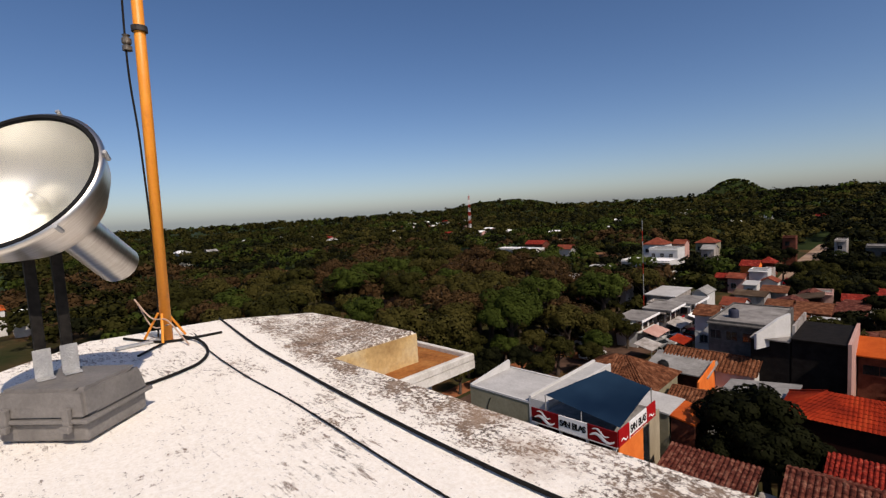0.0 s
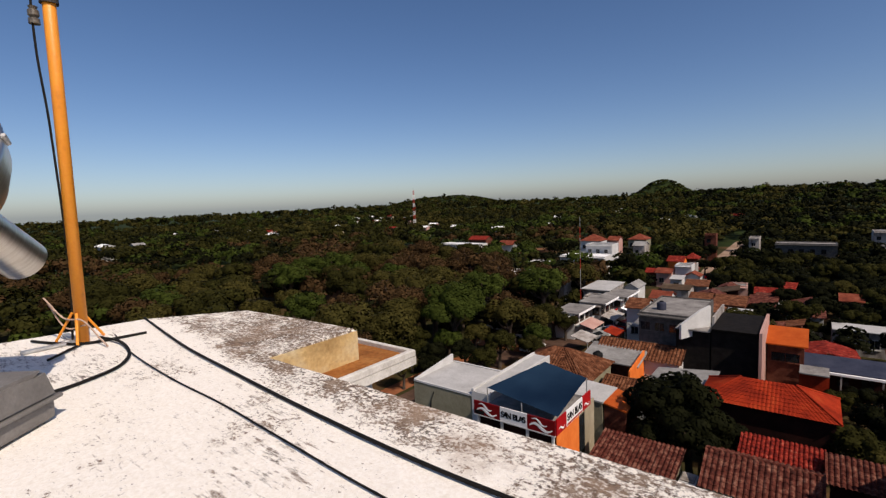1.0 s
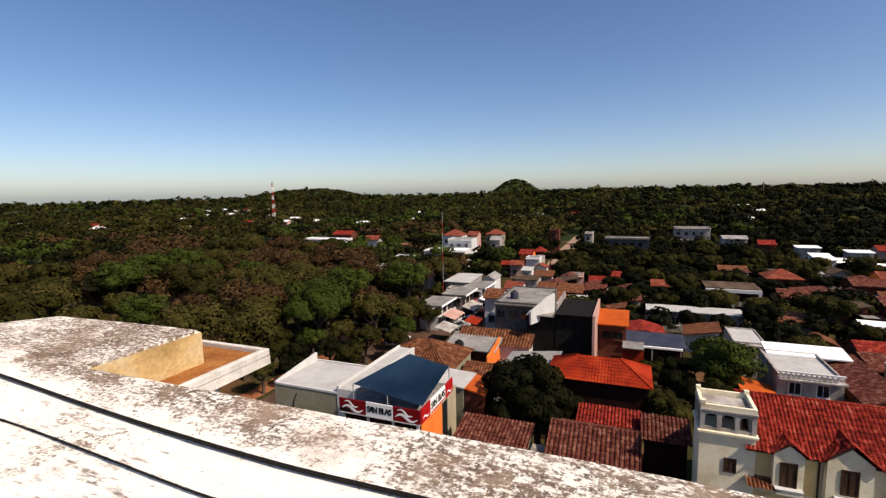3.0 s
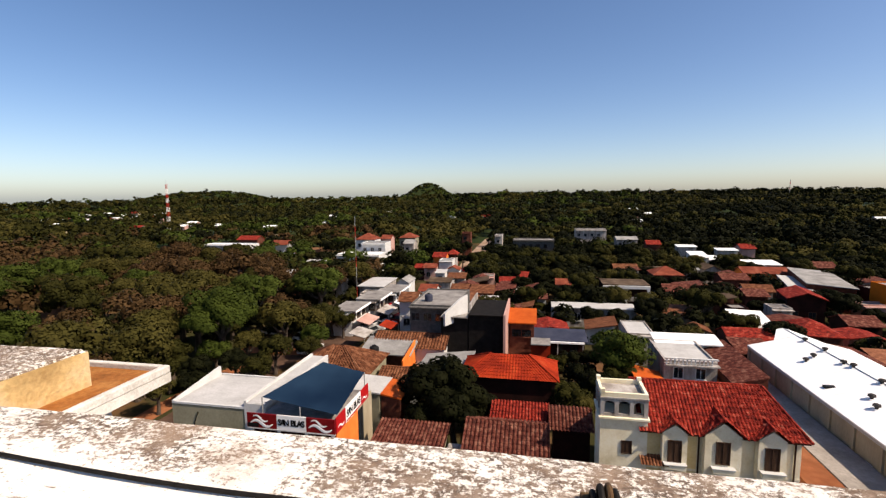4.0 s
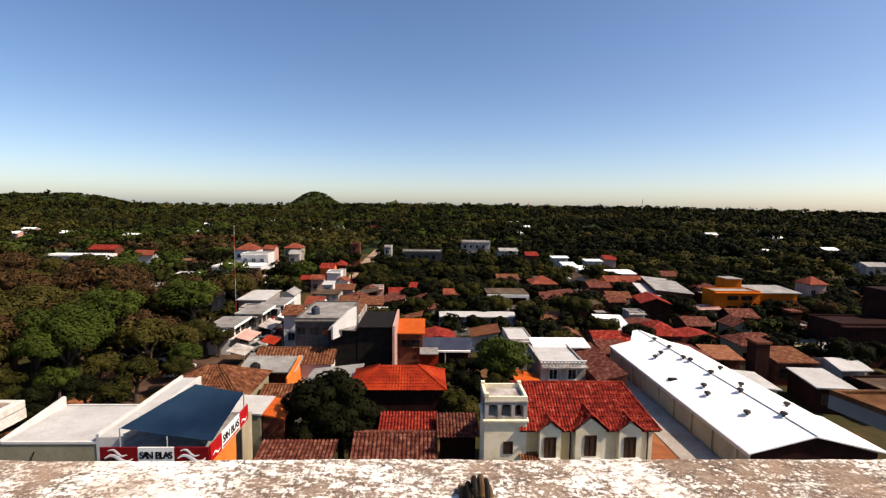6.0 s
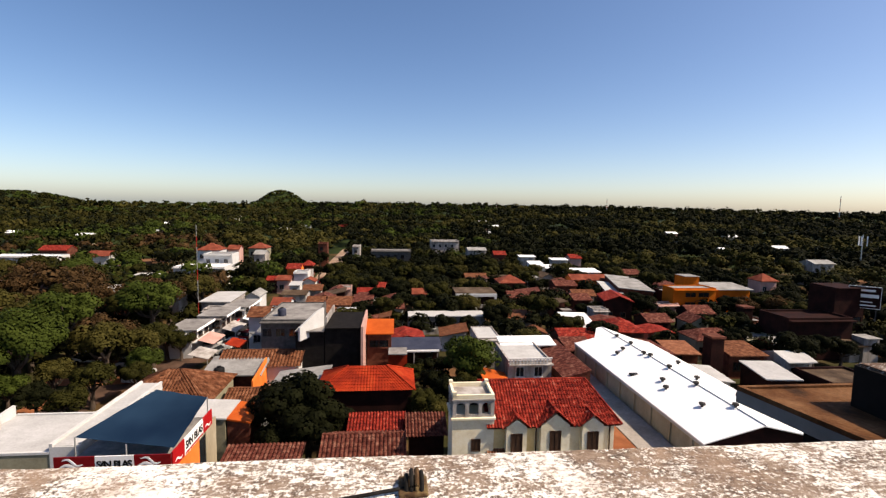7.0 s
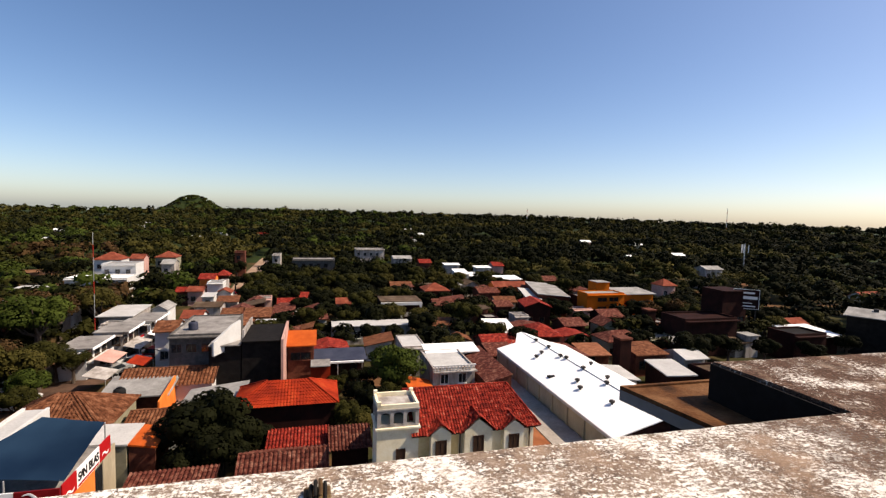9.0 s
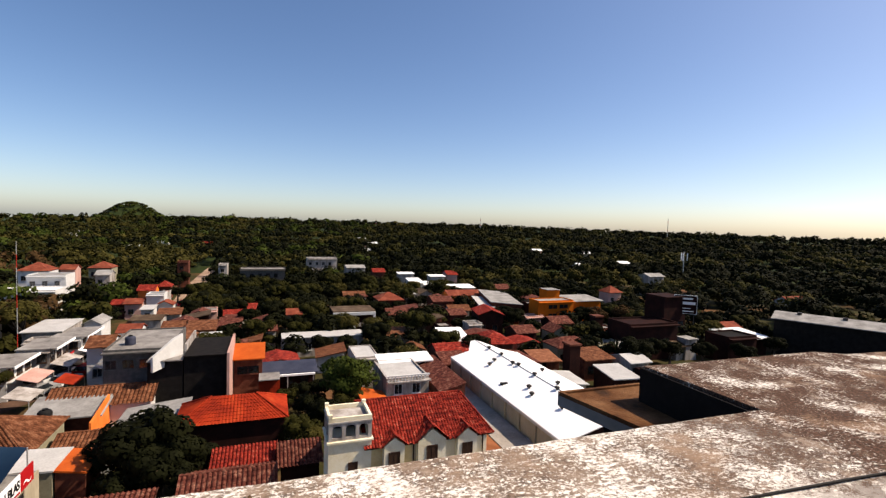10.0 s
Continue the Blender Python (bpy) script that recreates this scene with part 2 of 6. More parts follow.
M["tile_brown"] = material("brown_clay_tile", [(0.28, (0.034, 0.012, 0.0075)), (0.5, (0.125, 0.046, 0.022)), (0.75, (0.265, 0.122, 0.067))], 1.8, fine=0.7, fine_scale=8, bump=0.4)
M["tile_old"] = material("old_clay_tile", [(0.28, (0.0216, 0.00864, 0.0072)), (0.5, (0.0936, 0.0252, 0.01728)), (0.72, (0.2376, 0.1152, 0.0792))], 2.2, fine=0.7, fine_scale=9, bump=0.4)
M["salmon_tile"] = material("salmon_clay_tile", [(0.3, (0.12, 0.044, 0.024)), (0.55, (0.24, 0.095, 0.05)), (0.8, (0.33, 0.17, 0.11))], 1.6, fine=0.6, fine_scale=8, bump=0.4)
M["tile_faded"] = material("faded_red_tile", [(0.3, (0.09, 0.022, 0.014)), (0.55, (0.2, 0.05, 0.028)), (0.8, (0.31, 0.12, 0.075))], 0.8, fine=0.5, fine_scale=6, bump=0.3)
M["orange_sheet"] = material("orange_roof_sheet", two((0.36, 0.062, 0.011), (0.47, 0.1, 0.018)), 0.7, rough=0.6, fine=0.2)
M["fibre"] = material("grey_fibre_cement", [(0.3, (0.144, 0.1368, 0.1296)), (0.55, (0.2736, 0.2664, 0.252)), (0.75, (0.36, 0.3456, 0.324))], 0.5, fine=0.3)
M["slab"] = material("weathered_roof_slab", [(0.3, (0.0936, 0.0864, 0.0792)), (0.5, (0.216, 0.2016, 0.1872)), (0.7, (0.3168, 0.3024, 0.2808))], 0.4, fine=0.35)
M["brown_slab"] = material("brown_roof_slab", [(0.3, (0.03, 0.02, 0.014)), (0.5, (0.085, 0.056, 0.036)), (0.7, (0.16, 0.12, 0.085))], 0.4, fine=0.35)
M["blue_sheet"] = material("blue_grey_sheet", two((0.0252, 0.0288, 0.0468), (0.0576, 0.0612, 0.0864)), 0.5, rough=0.5)
M["dark_opening"] = material("dark_interior", two((0.00864, 0.00792, 0.0072), (0.0216, 0.01944, 0.018)), 1, rough=0.5, bump=0)
M["glass"] = material("window_glass", two((0.0108, 0.01296, 0.0144), (0.0216, 0.0252, 0.0288)), 1, rough=0.12, bump=0, spec=0.6)
M["wood"] = material("dark_wood", two((0.036, 0.02016, 0.01296), (0.0864, 0.0468, 0.0288)), 5, stretch=(1, 1, 0.2), fine=0.3)
M["sign_red"] = material("red_sign_sheet", two((0.324, 0.00864, 0.0108), (0.4032, 0.0144, 0.01584)), 2, rough=0.45, bump=0.05, fine=0.1)
M["sign_maroon"] = material("maroon_sign_sheet", two((0.144, 0.00576, 0.0072), (0.2016, 0.01008, 0.01152)), 2, rough=0.45, bump=0.05, fine=0.1)
M["sign_white"] = material("white_sign_sheet", two((0.74, 0.73, 0.71), (0.82, 0.81, 0.8)), 2, rough=0.5, bump=0.05, fine=0.1)
M["sign_black"] = material("black_sign_paint", two((0.0072, 0.0072, 0.0072), (0.0144, 0.0144, 0.0144)), 2, rough=0.5, bump=0)
M["mast_red"] = material("mast_red_paint", two((0.36, 0.0216, 0.0144), (0.4464, 0.0432, 0.0288)), 1, rough=0.5)
M["bark"] = material("grey_brown_bark", two((0.0432, 0.0324, 0.0252), (0.1152, 0.0864, 0.0648)), 3, stretch=(1, 1, 0.2), fine=0.4)
M["asphalt"] = material("worn_paving", two((0.0504, 0.03024, 0.0216), (0.1224, 0.072, 0.0504)), 0.3, fine=0.3)
M["dirt_road"] = material("pale_dirt_road", two((0.2304, 0.144, 0.0936), (0.36, 0.2664, 0.2016)), 0.2, fine=0.3)
M["pave"] = material("concrete_paving", two((0.2304, 0.2016, 0.1728), (0.36, 0.324, 0.288)), 0.4, fine=0.3)
M["car_white"] = material("white_car_paint", two((0.54, 0.54, 0.54), (0.576, 0.576, 0.576)), 1, rough=0.25, bump=0, spec=0.5)
M["leaf_a"] = leaf_material("leaves_mid_green", (0.015, 0.0148, 0.0035), (0.033, 0.0315, 0.007))
M["leaf_b"] = leaf_material("leaves_bright_green", (0.019, 0.028, 0.005), (0.049, 0.064, 0.011))
M["leaf_c"] = leaf_material("leaves_dark_green", (0.0046, 0.0054, 0.002), (0.0122, 0.0132, 0.0042))
M["leaf_d"] = leaf_material("leaves_olive", (0.03, 0.027, 0.0066), (0.062, 0.052, 0.013))
M["leaf_e"] = leaf_material("leaves_brown", (0.034, 0.02, 0.008), (0.072, 0.04, 0.017))
M["ground"] = material("red_soil_and_scrub", [(0.36, (0.0144, 0.02448, 0.00576)), (0.5, (0.0432, 0.036, 0.0144)), (0.6, (0.1224, 0.0612, 0.0288)), (0.75, (0.216, 0.108, 0.0576))], 0.045, fine=0.4, fine_scale=1.2, bump=0.3)
M["far_green"] = material("distant_woodland", two((0.0144, 0.02448, 0.0072), (0.0324, 0.0432, 0.01296)), 0.02, fine=0.5, fine_scale=0.12, bump=0)
M["soil"] = material("red_earth", two((0.1872, 0.0612, 0.0252), (0.3024, 0.1224, 0.0576)), 0.15, fine=0.4, fine_scale=1.5)


def shade_net():
    m = bpy.data.materials.new("dark_blue_shade_net")
    m.use_nodes = True
    n, l = m.node_tree.nodes, m.node_tree.links
    b = n["Principled BSDF"]
    b.inputs["Roughness"].default_value, b.inputs["Specular IOR Level"].default_value = 1.0, 0.0
    t = n.new("ShaderNodeTexNoise")
    t.inputs["Scale"].default_value, t.inputs["Detail"].default_value = 0.6, 6
    r = n.new("ShaderNodeValToRGB")
    r.color_ramp.elements[0].position, r.color_ramp.elements[0].color = 0.35, (0.006, 0.016, 0.036, 1)
    r.color_ramp.elements[1].position, r.color_ramp.elements[1].color = 0.7, (0.018, 0.042, 0.075, 1)
    l.new(t.outputs["Fac"], r.inputs[0])
    l.new(r.outputs[0], b.inputs["Base Color"])
    b.inputs["Alpha"].default_value = 1.0
    return m


M["net"] = shade_net()


# ---- builders ----
def part(name, bm, mat, parent=None, label="", smooth=False):
    me = bpy.data.meshes.new(name)
    bm.normal_update()
    bm.to_mesh(me)
    bm.free()
    for one in (mat if isinstance(mat, (list, tuple)) else [mat]):
        me.materials.append(one)
    if smooth:
        me.polygons.foreach_set("use_smooth", [True] * len(me.polygons))
    ob = new(name, me)
    ob.parent = parent
    if label:
        ob["label"] = label
    return ob


def thing(name, label, category, m=None, group="", kind=""):
    ob = new(name)
    if m is not None:
        ob.matrix_world = m
    return tagged(ob, label, category, group, kind)


def add_box(bm, x0, x1, y0, y1, z0, z1, bevel=0.0):
    v = [bm.verts.new((x, y, z)) for z in (z0, z1) for y in (y0, y1) for x in (x0, x1)]
    fs = [bm.faces.new([v[i] for i in f]) for f in ((0, 2, 3, 1), (4, 5, 7, 6), (0, 1, 5, 4), (2, 6, 7, 3), (0, 4, 6, 2), (1, 3, 7, 5))]
    if bevel:
        bmesh.ops.bevel(bm, geom=list({e for f in fs for e in f.edges}), offset=bevel, segments=2, affect="EDGES", profile=0.5)
    return bm


def box(x0, x1, y0, y1, z0, z1, bevel=0.0):
    return add_box(bmesh.new(), x0, x1, y0, y1, z0, z1, bevel)


def prism(points, z0, z1, bm=None):
    """An upright prism over a plan outline, counter-clockwise."""
    bm = bm or bmesh.new()
    lo, hi = [bm.verts.new((*p, z0)) for p in points], [bm.verts.new((*p, z1)) for p in points]
    bm.faces.new(hi)
    bm.faces.new(lo[::-1])
    for i in range(len(points)):
        j = (i + 1) % len(points)
        bm.faces.new((lo[i], lo[j], hi[j], hi[i]))
    return bm


def hull(points, bm=None):
    bm = bm or bmesh.new()
    vs = [bm.verts.new(p) for p in points]
    bmesh.ops.convex_hull(bm, input=vs)
    return bm


def tube(points, radius, sides=8, bm=None, taper=None):
    """A round bar along points; taper gives a radius for each point."""
    bm = bm or bmesh.new()
    rings, pts = [], [Vector(p) for p in points]
    up = Vector((0, 0, 1))
    for i, p in enumerate(pts):
        d = (pts[min(i + 1, len(pts) - 1)] - pts[max(i - 1, 0)]).normalized()
        a = d.cross(up if abs(d.z) < 0.95 else Vector((1, 0, 0))).normalized()
        b = d.cross(a)
        r = taper[i] if taper else radius
        rings.append([bm.verts.new(p + r * (math.cos(k * math.tau / sides) * a + math.sin(k * math.tau / sides) * b)) for k in range(sides)])
    for r0, r1 in zip(rings, rings[1:]):
        for k in range(sides):
            bm.faces.new((r0[k], r0[(k + 1) % sides], r1[(k + 1) % sides], r1[k]))
    bm.faces.new(rings[0])
    bm.faces.new(rings[-1][::-1])
    bmesh.ops.recalc_face_normals(bm, faces=bm.faces)
    return bm


def spline(points, n=8):
    """Catmull-Rom through points."""
    p = [Vector(q) for q in points]
    p = [2 * p[0] - p[1]] + p + [2 * p[-1] - p[-2]]
    out = []
    for a, b, c, d in zip(p, p[1:], p[2:], p[3:]):
        for i in range(n):
            t = i / n
            out.append(0.5 * (2 * b + (c - a) * t + (2 * a - 5 * b + 4 * c - d) * t * t + (3 * b - a - 3 * c + d) * t ** 3))
    return out + [p[-2]]


def lathe(profile, sides=48, bm=None):
    """A surface of revolution round z; profile of (radius, z)."""
    bm = bm or bmesh.new()
    rings = [[bm.verts.new((r * math.cos(k * math.tau / sides), r * math.sin(k * math.tau / sides), z)) for k in range(sides)] for r, z in profile]
    for r0, r1 in zip(rings, rings[1:]):
        for k in range(sides):
            bm.faces.new((r0[k], r0[(k + 1) % sides], r1[(k + 1) % sides], r1[k]))
    return bm


def tile_slope(bm, eave_a, eave_b, top_a, top_b, pitch=0.24, course=0.42, depth=0.085):
    """Rows of barrel tiles on a four-cornered slope, each course lapping over the one below."""
    ea, eb, ta, tb = (Vector(p) for p in (eave_a, eave_b, top_a, top_b))
    wide, up = (eb - ea), ((ta + tb) / 2 - (ea + eb) / 2)
    normal = wide.cross(up).normalized()
    if normal.z < 0:
        normal = -normal
    n = max(2, round(wide.length / pitch))
    rows = max(1, round(up.length / course))
    cols = n * 4
    lines = []
    for r in range(rows):
        for v, lift in ((r / rows, 0.035), ((r + 1) / rows, 0.0)):
            a, b = ea.lerp(ta, v), eb.lerp(tb, v)
            line = []
            for c in range(cols + 1):
                at = a + (b - a) * (c / cols)
                ph = (at - ea).dot(wide) / wide.length_squared * n
                wob = 0.012 * noise.noise(Vector((ph * 0.9, r * 1.7, 3.1)))
                line.append(bm.verts.new(at + normal * (lift + wob + depth * abs(math.cos(math.pi * ph)))))
            lines.append(line)
    for lo, hi in zip(lines, lines[1:]):
        for c in range(cols):
            bm.faces.new((lo[c], lo[c + 1], hi[c + 1], hi[c]))
    return bm


def ridge_caps(bm, a, b, radius=0.11):
    a, b = Vector(a), Vector(b)
    n = max(1, round((b - a).length / 0.4))
    pts, radii = [], []
    for i in range(n):
        pts += [a.lerp(b, i / n), a.lerp(b, (i + 0.97) / n)]
        radii += [radius, radius * 0.82]
    return tube(pts, 0, 8, bm, taper=radii)


def add_window(parent, face, along, z0, w, h, at, frame_mat, pane_mat="glass", sill=True, depth=0.06):
    """A framed window proud of a wall. face: '-y', '+x' or '-x'; along: the place along the wall; at: the wall's plane."""
    bm, pane = bmesh.new(), bmesh.new()
    t = 0.07

    def put(target, u0, u1, v0, v1, d0, d1):
        if face == "-y":
            add_box(target, u0, u1, at - d1, at - d0, v0, v1)
        elif face == "+x":
            add_box(target, at + d0, at + d1, u0, u1, v0, v1)
        else:
            add_box(target, at - d1, at - d0, u0, u1, v0, v1)
    a, b = along - w / 2, along + w / 2
    put(bm, a - t, a, z0 - t, z0 + h + t, 0, depth)
    put(bm, b, b + t, z0 - t, z0 + h + t, 0, depth)
    put(bm, a, b, z0 + h, z0 + h + t, 0, depth)
    put(bm, a, b, z0 - t, z0, 0, depth)
    put(bm, along - 0.02, along + 0.02, z0, z0 + h, 0.012, depth - 0.01)
    if sill:
        put(bm, a - 0.14, b + 0.14, z0 - 0.16, z0 - t, 0, depth + 0.08)
    put(pane, a, b, z0, z0 + h, 0.004, 0.02)
    win = part("window", bm, M[frame_mat], parent)
    part("pane", pane, M[pane_mat], win)
    return win


def roof_mesh(kind, w, d, h, rh, over):
    """A plain pitched or flat roof of sheet or far-off tile, with thickness, over a plan w by d centred on the origin."""
    x0, x1, y0, y1, t = -w / 2 - over, w / 2 + over, -d / 2 - over - (0.45 if over > 0.2 else 0.0), d / 2 + over, 0.14
    bm = bmesh.new()

    def plate(pts):
        lo, hi = [bm.verts.new(p) for p in pts], [bm.verts.new((p[0], p[1], p[2] + t)) for p in pts]
        bm.faces.new(hi)
        bm.faces.new(lo[::-1])
        for i in range(len(pts)):
            j = (i + 1) % len(pts)
            bm.faces.new((lo[i], lo[j], hi[j], hi[i]))
    if kind == "gable_x":
        plate([(x0, y0, h), (x1, y0, h), (x1, 0, h + rh), (x0, 0, h + rh)])
        plate([(x0, 0, h + rh), (x1, 0, h + rh), (x1, y1, h), (x0, y1, h)])
    elif kind == "gable_y":
        plate([(x0, y0, h), (0, y0, h + rh), (0, y1, h + rh), (x0, y1, h)])
        plate([(0, y0, h + rh), (x1, y0, h), (x1, y1, h), (0, y1, h + rh)])
    elif kind == "hip":
        s = min(w, d) / 2
        a, b = ((-w / 2 + s, 0), (w / 2 - s, 0)) if w >= d else ((0, -d / 2 + s), (0, d / 2 - s))
        if a == b:
            b = (b[0] + 0.05, b[1] + 0.05)
        A, B = (*a, h + rh), (*b, h + rh)
        if w >= d:
            plate([(x0, y0, h), (x1, y0, h), B, A])
            plate([(x1, y1, h), (x0, y1, h), A, B])
            plate([(x1, y0, h), (x1, y1, h), B])
            plate([(x0, y1, h), (x0, y0, h), A])
        else:
            plate([(x0, y0, h), (x1, y0, h), A])
            plate([(x1, y0, h), (x1, y1, h), B, A])
            plate([(x1, y1, h), (x0, y1, h), B])
            plate([(x0, y1, h), (x0, y0, h), A, B])
    elif kind == "mono_y":
        plate([(x0, y0, h), (x1, y0, h), (x1, y1, h + rh), (x0, y1, h + rh)])
    elif kind == "mono_x":
        plate([(x0, y0, h), (x1, y0, h + rh), (x1, y1, h + rh), (x0, y1, h)])
    else:
        add_box(bm, x0 + over, x1 - over, y0 + over, y1 - over, h - 0.02, h + 0.1)
    return bm


def wall_mesh(kind, w, d, h, rh, parapet=0.0):
    bm = bmesh.new()
    x0, x1, y0, y1 = -w / 2, w / 2, -d / 2, d / 2
    if kind == "gable_x":
        hull([(x, y, z) for x in (x0, x1) for y in (y0, y1) for z in (-1.0, h)] + [(x0, 0, h + rh), (x1, 0, h + rh)], bm)
    elif kind == "gable_y":
        hull([(x, y, z) for x in (x0, x1) for y in (y0, y1) for z in (-1.0, h)] + [(0, y0, h + rh), (0, y1, h + rh)], bm)
    elif kind == "mono_y":
        hull([(x0, y0, -1), (x1, y0, -1), (x0, y1, -1), (x1, y1, -1), (x0, y0, h), (x1, y0, h), (x0, y1, h + rh), (x1, y1, h + rh)], bm)
    elif kind == "mono_x":
        hull([(x0, y0, -1), (x1, y0, -1), (x0, y1, -1), (x1, y1, -1), (x0, y0, h), (x1, y0, h + rh), (x0, y1, h), (x1, y1, h + rh)], bm)
    elif kind == "hip":
        add_box(bm, x0, x1, y0, y1, -1, h)
    else:
        if not parapet:
            return add_box(bm, x0, x1, y0, y1, -1, h - 0.03)
        t = 0.18
        rings = []
        for s, z in ((0, -1), (0, h + parapet), (t, h + parapet), (t, h - 0.03)):
            rings.append([bm.verts.new((x, y, z)) for x, y in ((x0 + s, y0 + s), (x1 - s, y0 + s), (x1 - s, y1 - s), (x0 + s, y1 - s))])
        for lo, hi in zip(rings, rings[1:]):
            for k in range(4):
                bm.faces.new((lo[k], lo[(k + 1) % 4], hi[(k + 1) % 4], hi[k]))
        bm.faces.new(rings[-1])
        bm.faces.new(rings[0][::-1])
    return bm


TAKEN = []       # plan rectangles kept free of tall trees
FOOT = []        # the houses' own footprints


def house(name, label, cx, cy, w, d, h, kind="flat", rh=1.5, wall="white", roof="slab", turn=0.0, over=0.35, parapet=0.0, windows=(), z=0.0, group="", front=8.0, category="house", frame_mat="white"):
    """A plain building: walls, roof and its windows. windows: (face, along, sill height, width, height)."""
    ob = thing(name, label, category, pose(cx, cy, z, 0, 0, turn), group)
    part("wall", wall_mesh(kind, w, d, h, rh, parapet), M[wall], ob)
    if kind == "flat" and parapet:
        part("roof", box(-w / 2 + 0.18, w / 2 - 0.18, -d / 2 + 0.18, d / 2 - 0.18, h - 0.03, h + 0.08), M[roof], ob)
        part("cornice", box(-w / 2 - 0.05, w / 2 + 0.05, -d / 2 - 0.75, -d / 2 - 0.003, h - 0.12, h + 0.02), M[wall], ob)
    else:
        part("roof", roof_mesh(kind, w, d, h, rh, over), M[roof], ob)
    for face, along, z0, ww, wh in windows:
        add_window(ob, face, along, z0, ww, wh, {"-y": -d / 2, "+x": w / 2, "-x": -w / 2}[face], frame_mat)
    FOOT.append((cx - w / 2 - 0.8, cx + w / 2 + 0.8, cy - d / 2 - 0.9, cy + d / 2 + 0.6))
    TAKEN.append((cx - w / 2 - 1.5, cx + w / 2 + 1.5, cy - d / 2 - front, cy + d / 2 + 1.0))
    return ob


def smooth_step(a, b, x):
    t = min(1.0, max(0.0, (x - a) / (b - a)))
    return t * t * (3 - 2 * t)


def land(x, y):
    """Height of the ground: level town, a wooded rise behind it, plain and two hills far off."""
    r, az = math.hypot(x, y), math.degrees(math.atan2(x, y))
    g = 0.0 + 6.8 * smooth_step(-20, -4, az) - 5 * smooth_step(24, 50, az)
    far = -25 + 30 * smooth_step(-30, 0, az)
    far -= 14 * smooth_step(18, 60, az)
    g -= 7 * smooth_step(-42, -75, az)
    z = g * smooth_step(170, 800, r) + (far - g) * smooth_step(900, 4500, r)
    z += 1.2 * noise.noise(Vector((x / 90, y / 90, 0))) * smooth_step(150, 300, r)
    if r > 900:
        for hx, hy, hh, hr, p in ((-1120, 1410, 38, 190, 1.4), (-1010, 1530, 10, 130, 1.5), (-505, 2140, 70, 95, 1.2), (-890, 2050, 12, 160, 1)):
            q = math.hypot(x - hx, y - hy) / hr
            z += hh * math.exp(-q ** (2 * p)) if q < 4 else 0
    return z


# ---- ground, roads, hills ----
def sheet():
    bm = bmesh.new()
    radii = [0, 30, 60, 90, 120, 150, 180] + [220 + 45 * i for i in range(48)] + [2400, 2600, 2900, 3300, 3800, 4400, 4900]
    turns, rings = 200, []
    for r in radii[1:]:
        rings.append([bm.verts.new((r * math.sin(k * math.tau / turns), r * math.cos(k * math.tau / turns), land(r * math.sin(k * math.tau / turns), r * math.cos(k * math.tau / turns)))) for k in range(turns)])
    c = bm.verts.new((0, 0, 0))
    for k in range(turns):
        bm.faces.new((c, rings[0][(k + 1) % turns], rings[0][k]))
    for a, b in zip(rings, rings[1:]):
        for k in range(turns):
            f = bm.faces.new((a[k], a[(k + 1) % turns], b[(k + 1) % turns], b[k]))
            x, y, _ = f.calc_center_median()
            f.material_index = 1 if math.hypot(x, y) > 240 else 0
    bmesh.ops.recalc_face_normals(bm, faces=bm.faces)
    return bm


tagged(part("ground", sheet(), [M["ground"], M["far_green"]], smooth=True), "red soil with scrub, wooded plain and hills", "ground", kind="structure")


def strip(name, label, points, width, mat, lift, category):
    bm, p = bmesh.new(), [Vector((*q, 0)) for q in points]
    rows = []
    for i, q in enumerate(p):
        d = (p[min(i + 1, len(p) - 1)] - p[max(i - 1, 0)]).normalized()
        s = Vector((d.y, -d.x, 0)) * width / 2
        rows.append([bm.verts.new(v + Vector((0, 0, land(v.x, v.y) + lift))) for v in (q - s, q + s)])
    for a, b in zip(rows, rows[1:]):
        bm.faces.new((a[0], a[1], b[1], b[0]))
        TAKEN.append((min(v.co.x for v in a + b) - 1, max(v.co.x for v in a + b) + 1, min(v.co.y for v in a + b) - 5, max(v.co.y for v in a + b) + 1))
    return tagged(part(name, bm, mat), label, category, kind="structure")


strip("road", "worn grey street between the houses and the wooded square", [(-36, -20), (-36, 20), (-36, 58), (-28.5, 72), (-25.4, 84), (-25.0, 99)], 5.0, M["asphalt"], 0.04, "road")
strip("road", "pale dirt street climbing away between trees", [(-19.4, 116), (-20.5, 134), (-22.4, 168), (-22.8, 196), (-23, 240)], 7, M["dirt_road"], 0.05, "road")
strip("pavement", "red earth verge along the street", [(-40.4, 30), (-40.4, 48), (-39.4, 58)], 2.4, M["soil"], 0.03, "pavement")
bm = box(20.7, 23.95, 26, 62, -0.5, 3.25, 0.03)
tagged(part("pavement", bm, M["pave"]), "raised concrete walkway along the long warehouse", "pavement", kind="structure")
bm = box(18.35, 20.69, 26, 62, -0.5, 3.17, 0.03)
tagged(part("pavement", bm, M["soil"]), "red earth bank beside the concrete walkway", "pavement", kind="structure")
part("step", box(18.8, 20.69, 43.2, 45.0, 3.174, 3.3, 0.02), M["pave"], bpy.data.objects["pavement"])
TAKEN.append((18, 24, 25, 63))
strip("pavement", "red earth plot behind the shops", [(-44, 62), (-30, 62.5)], 3, M["soil"], 0.06, "pavement")

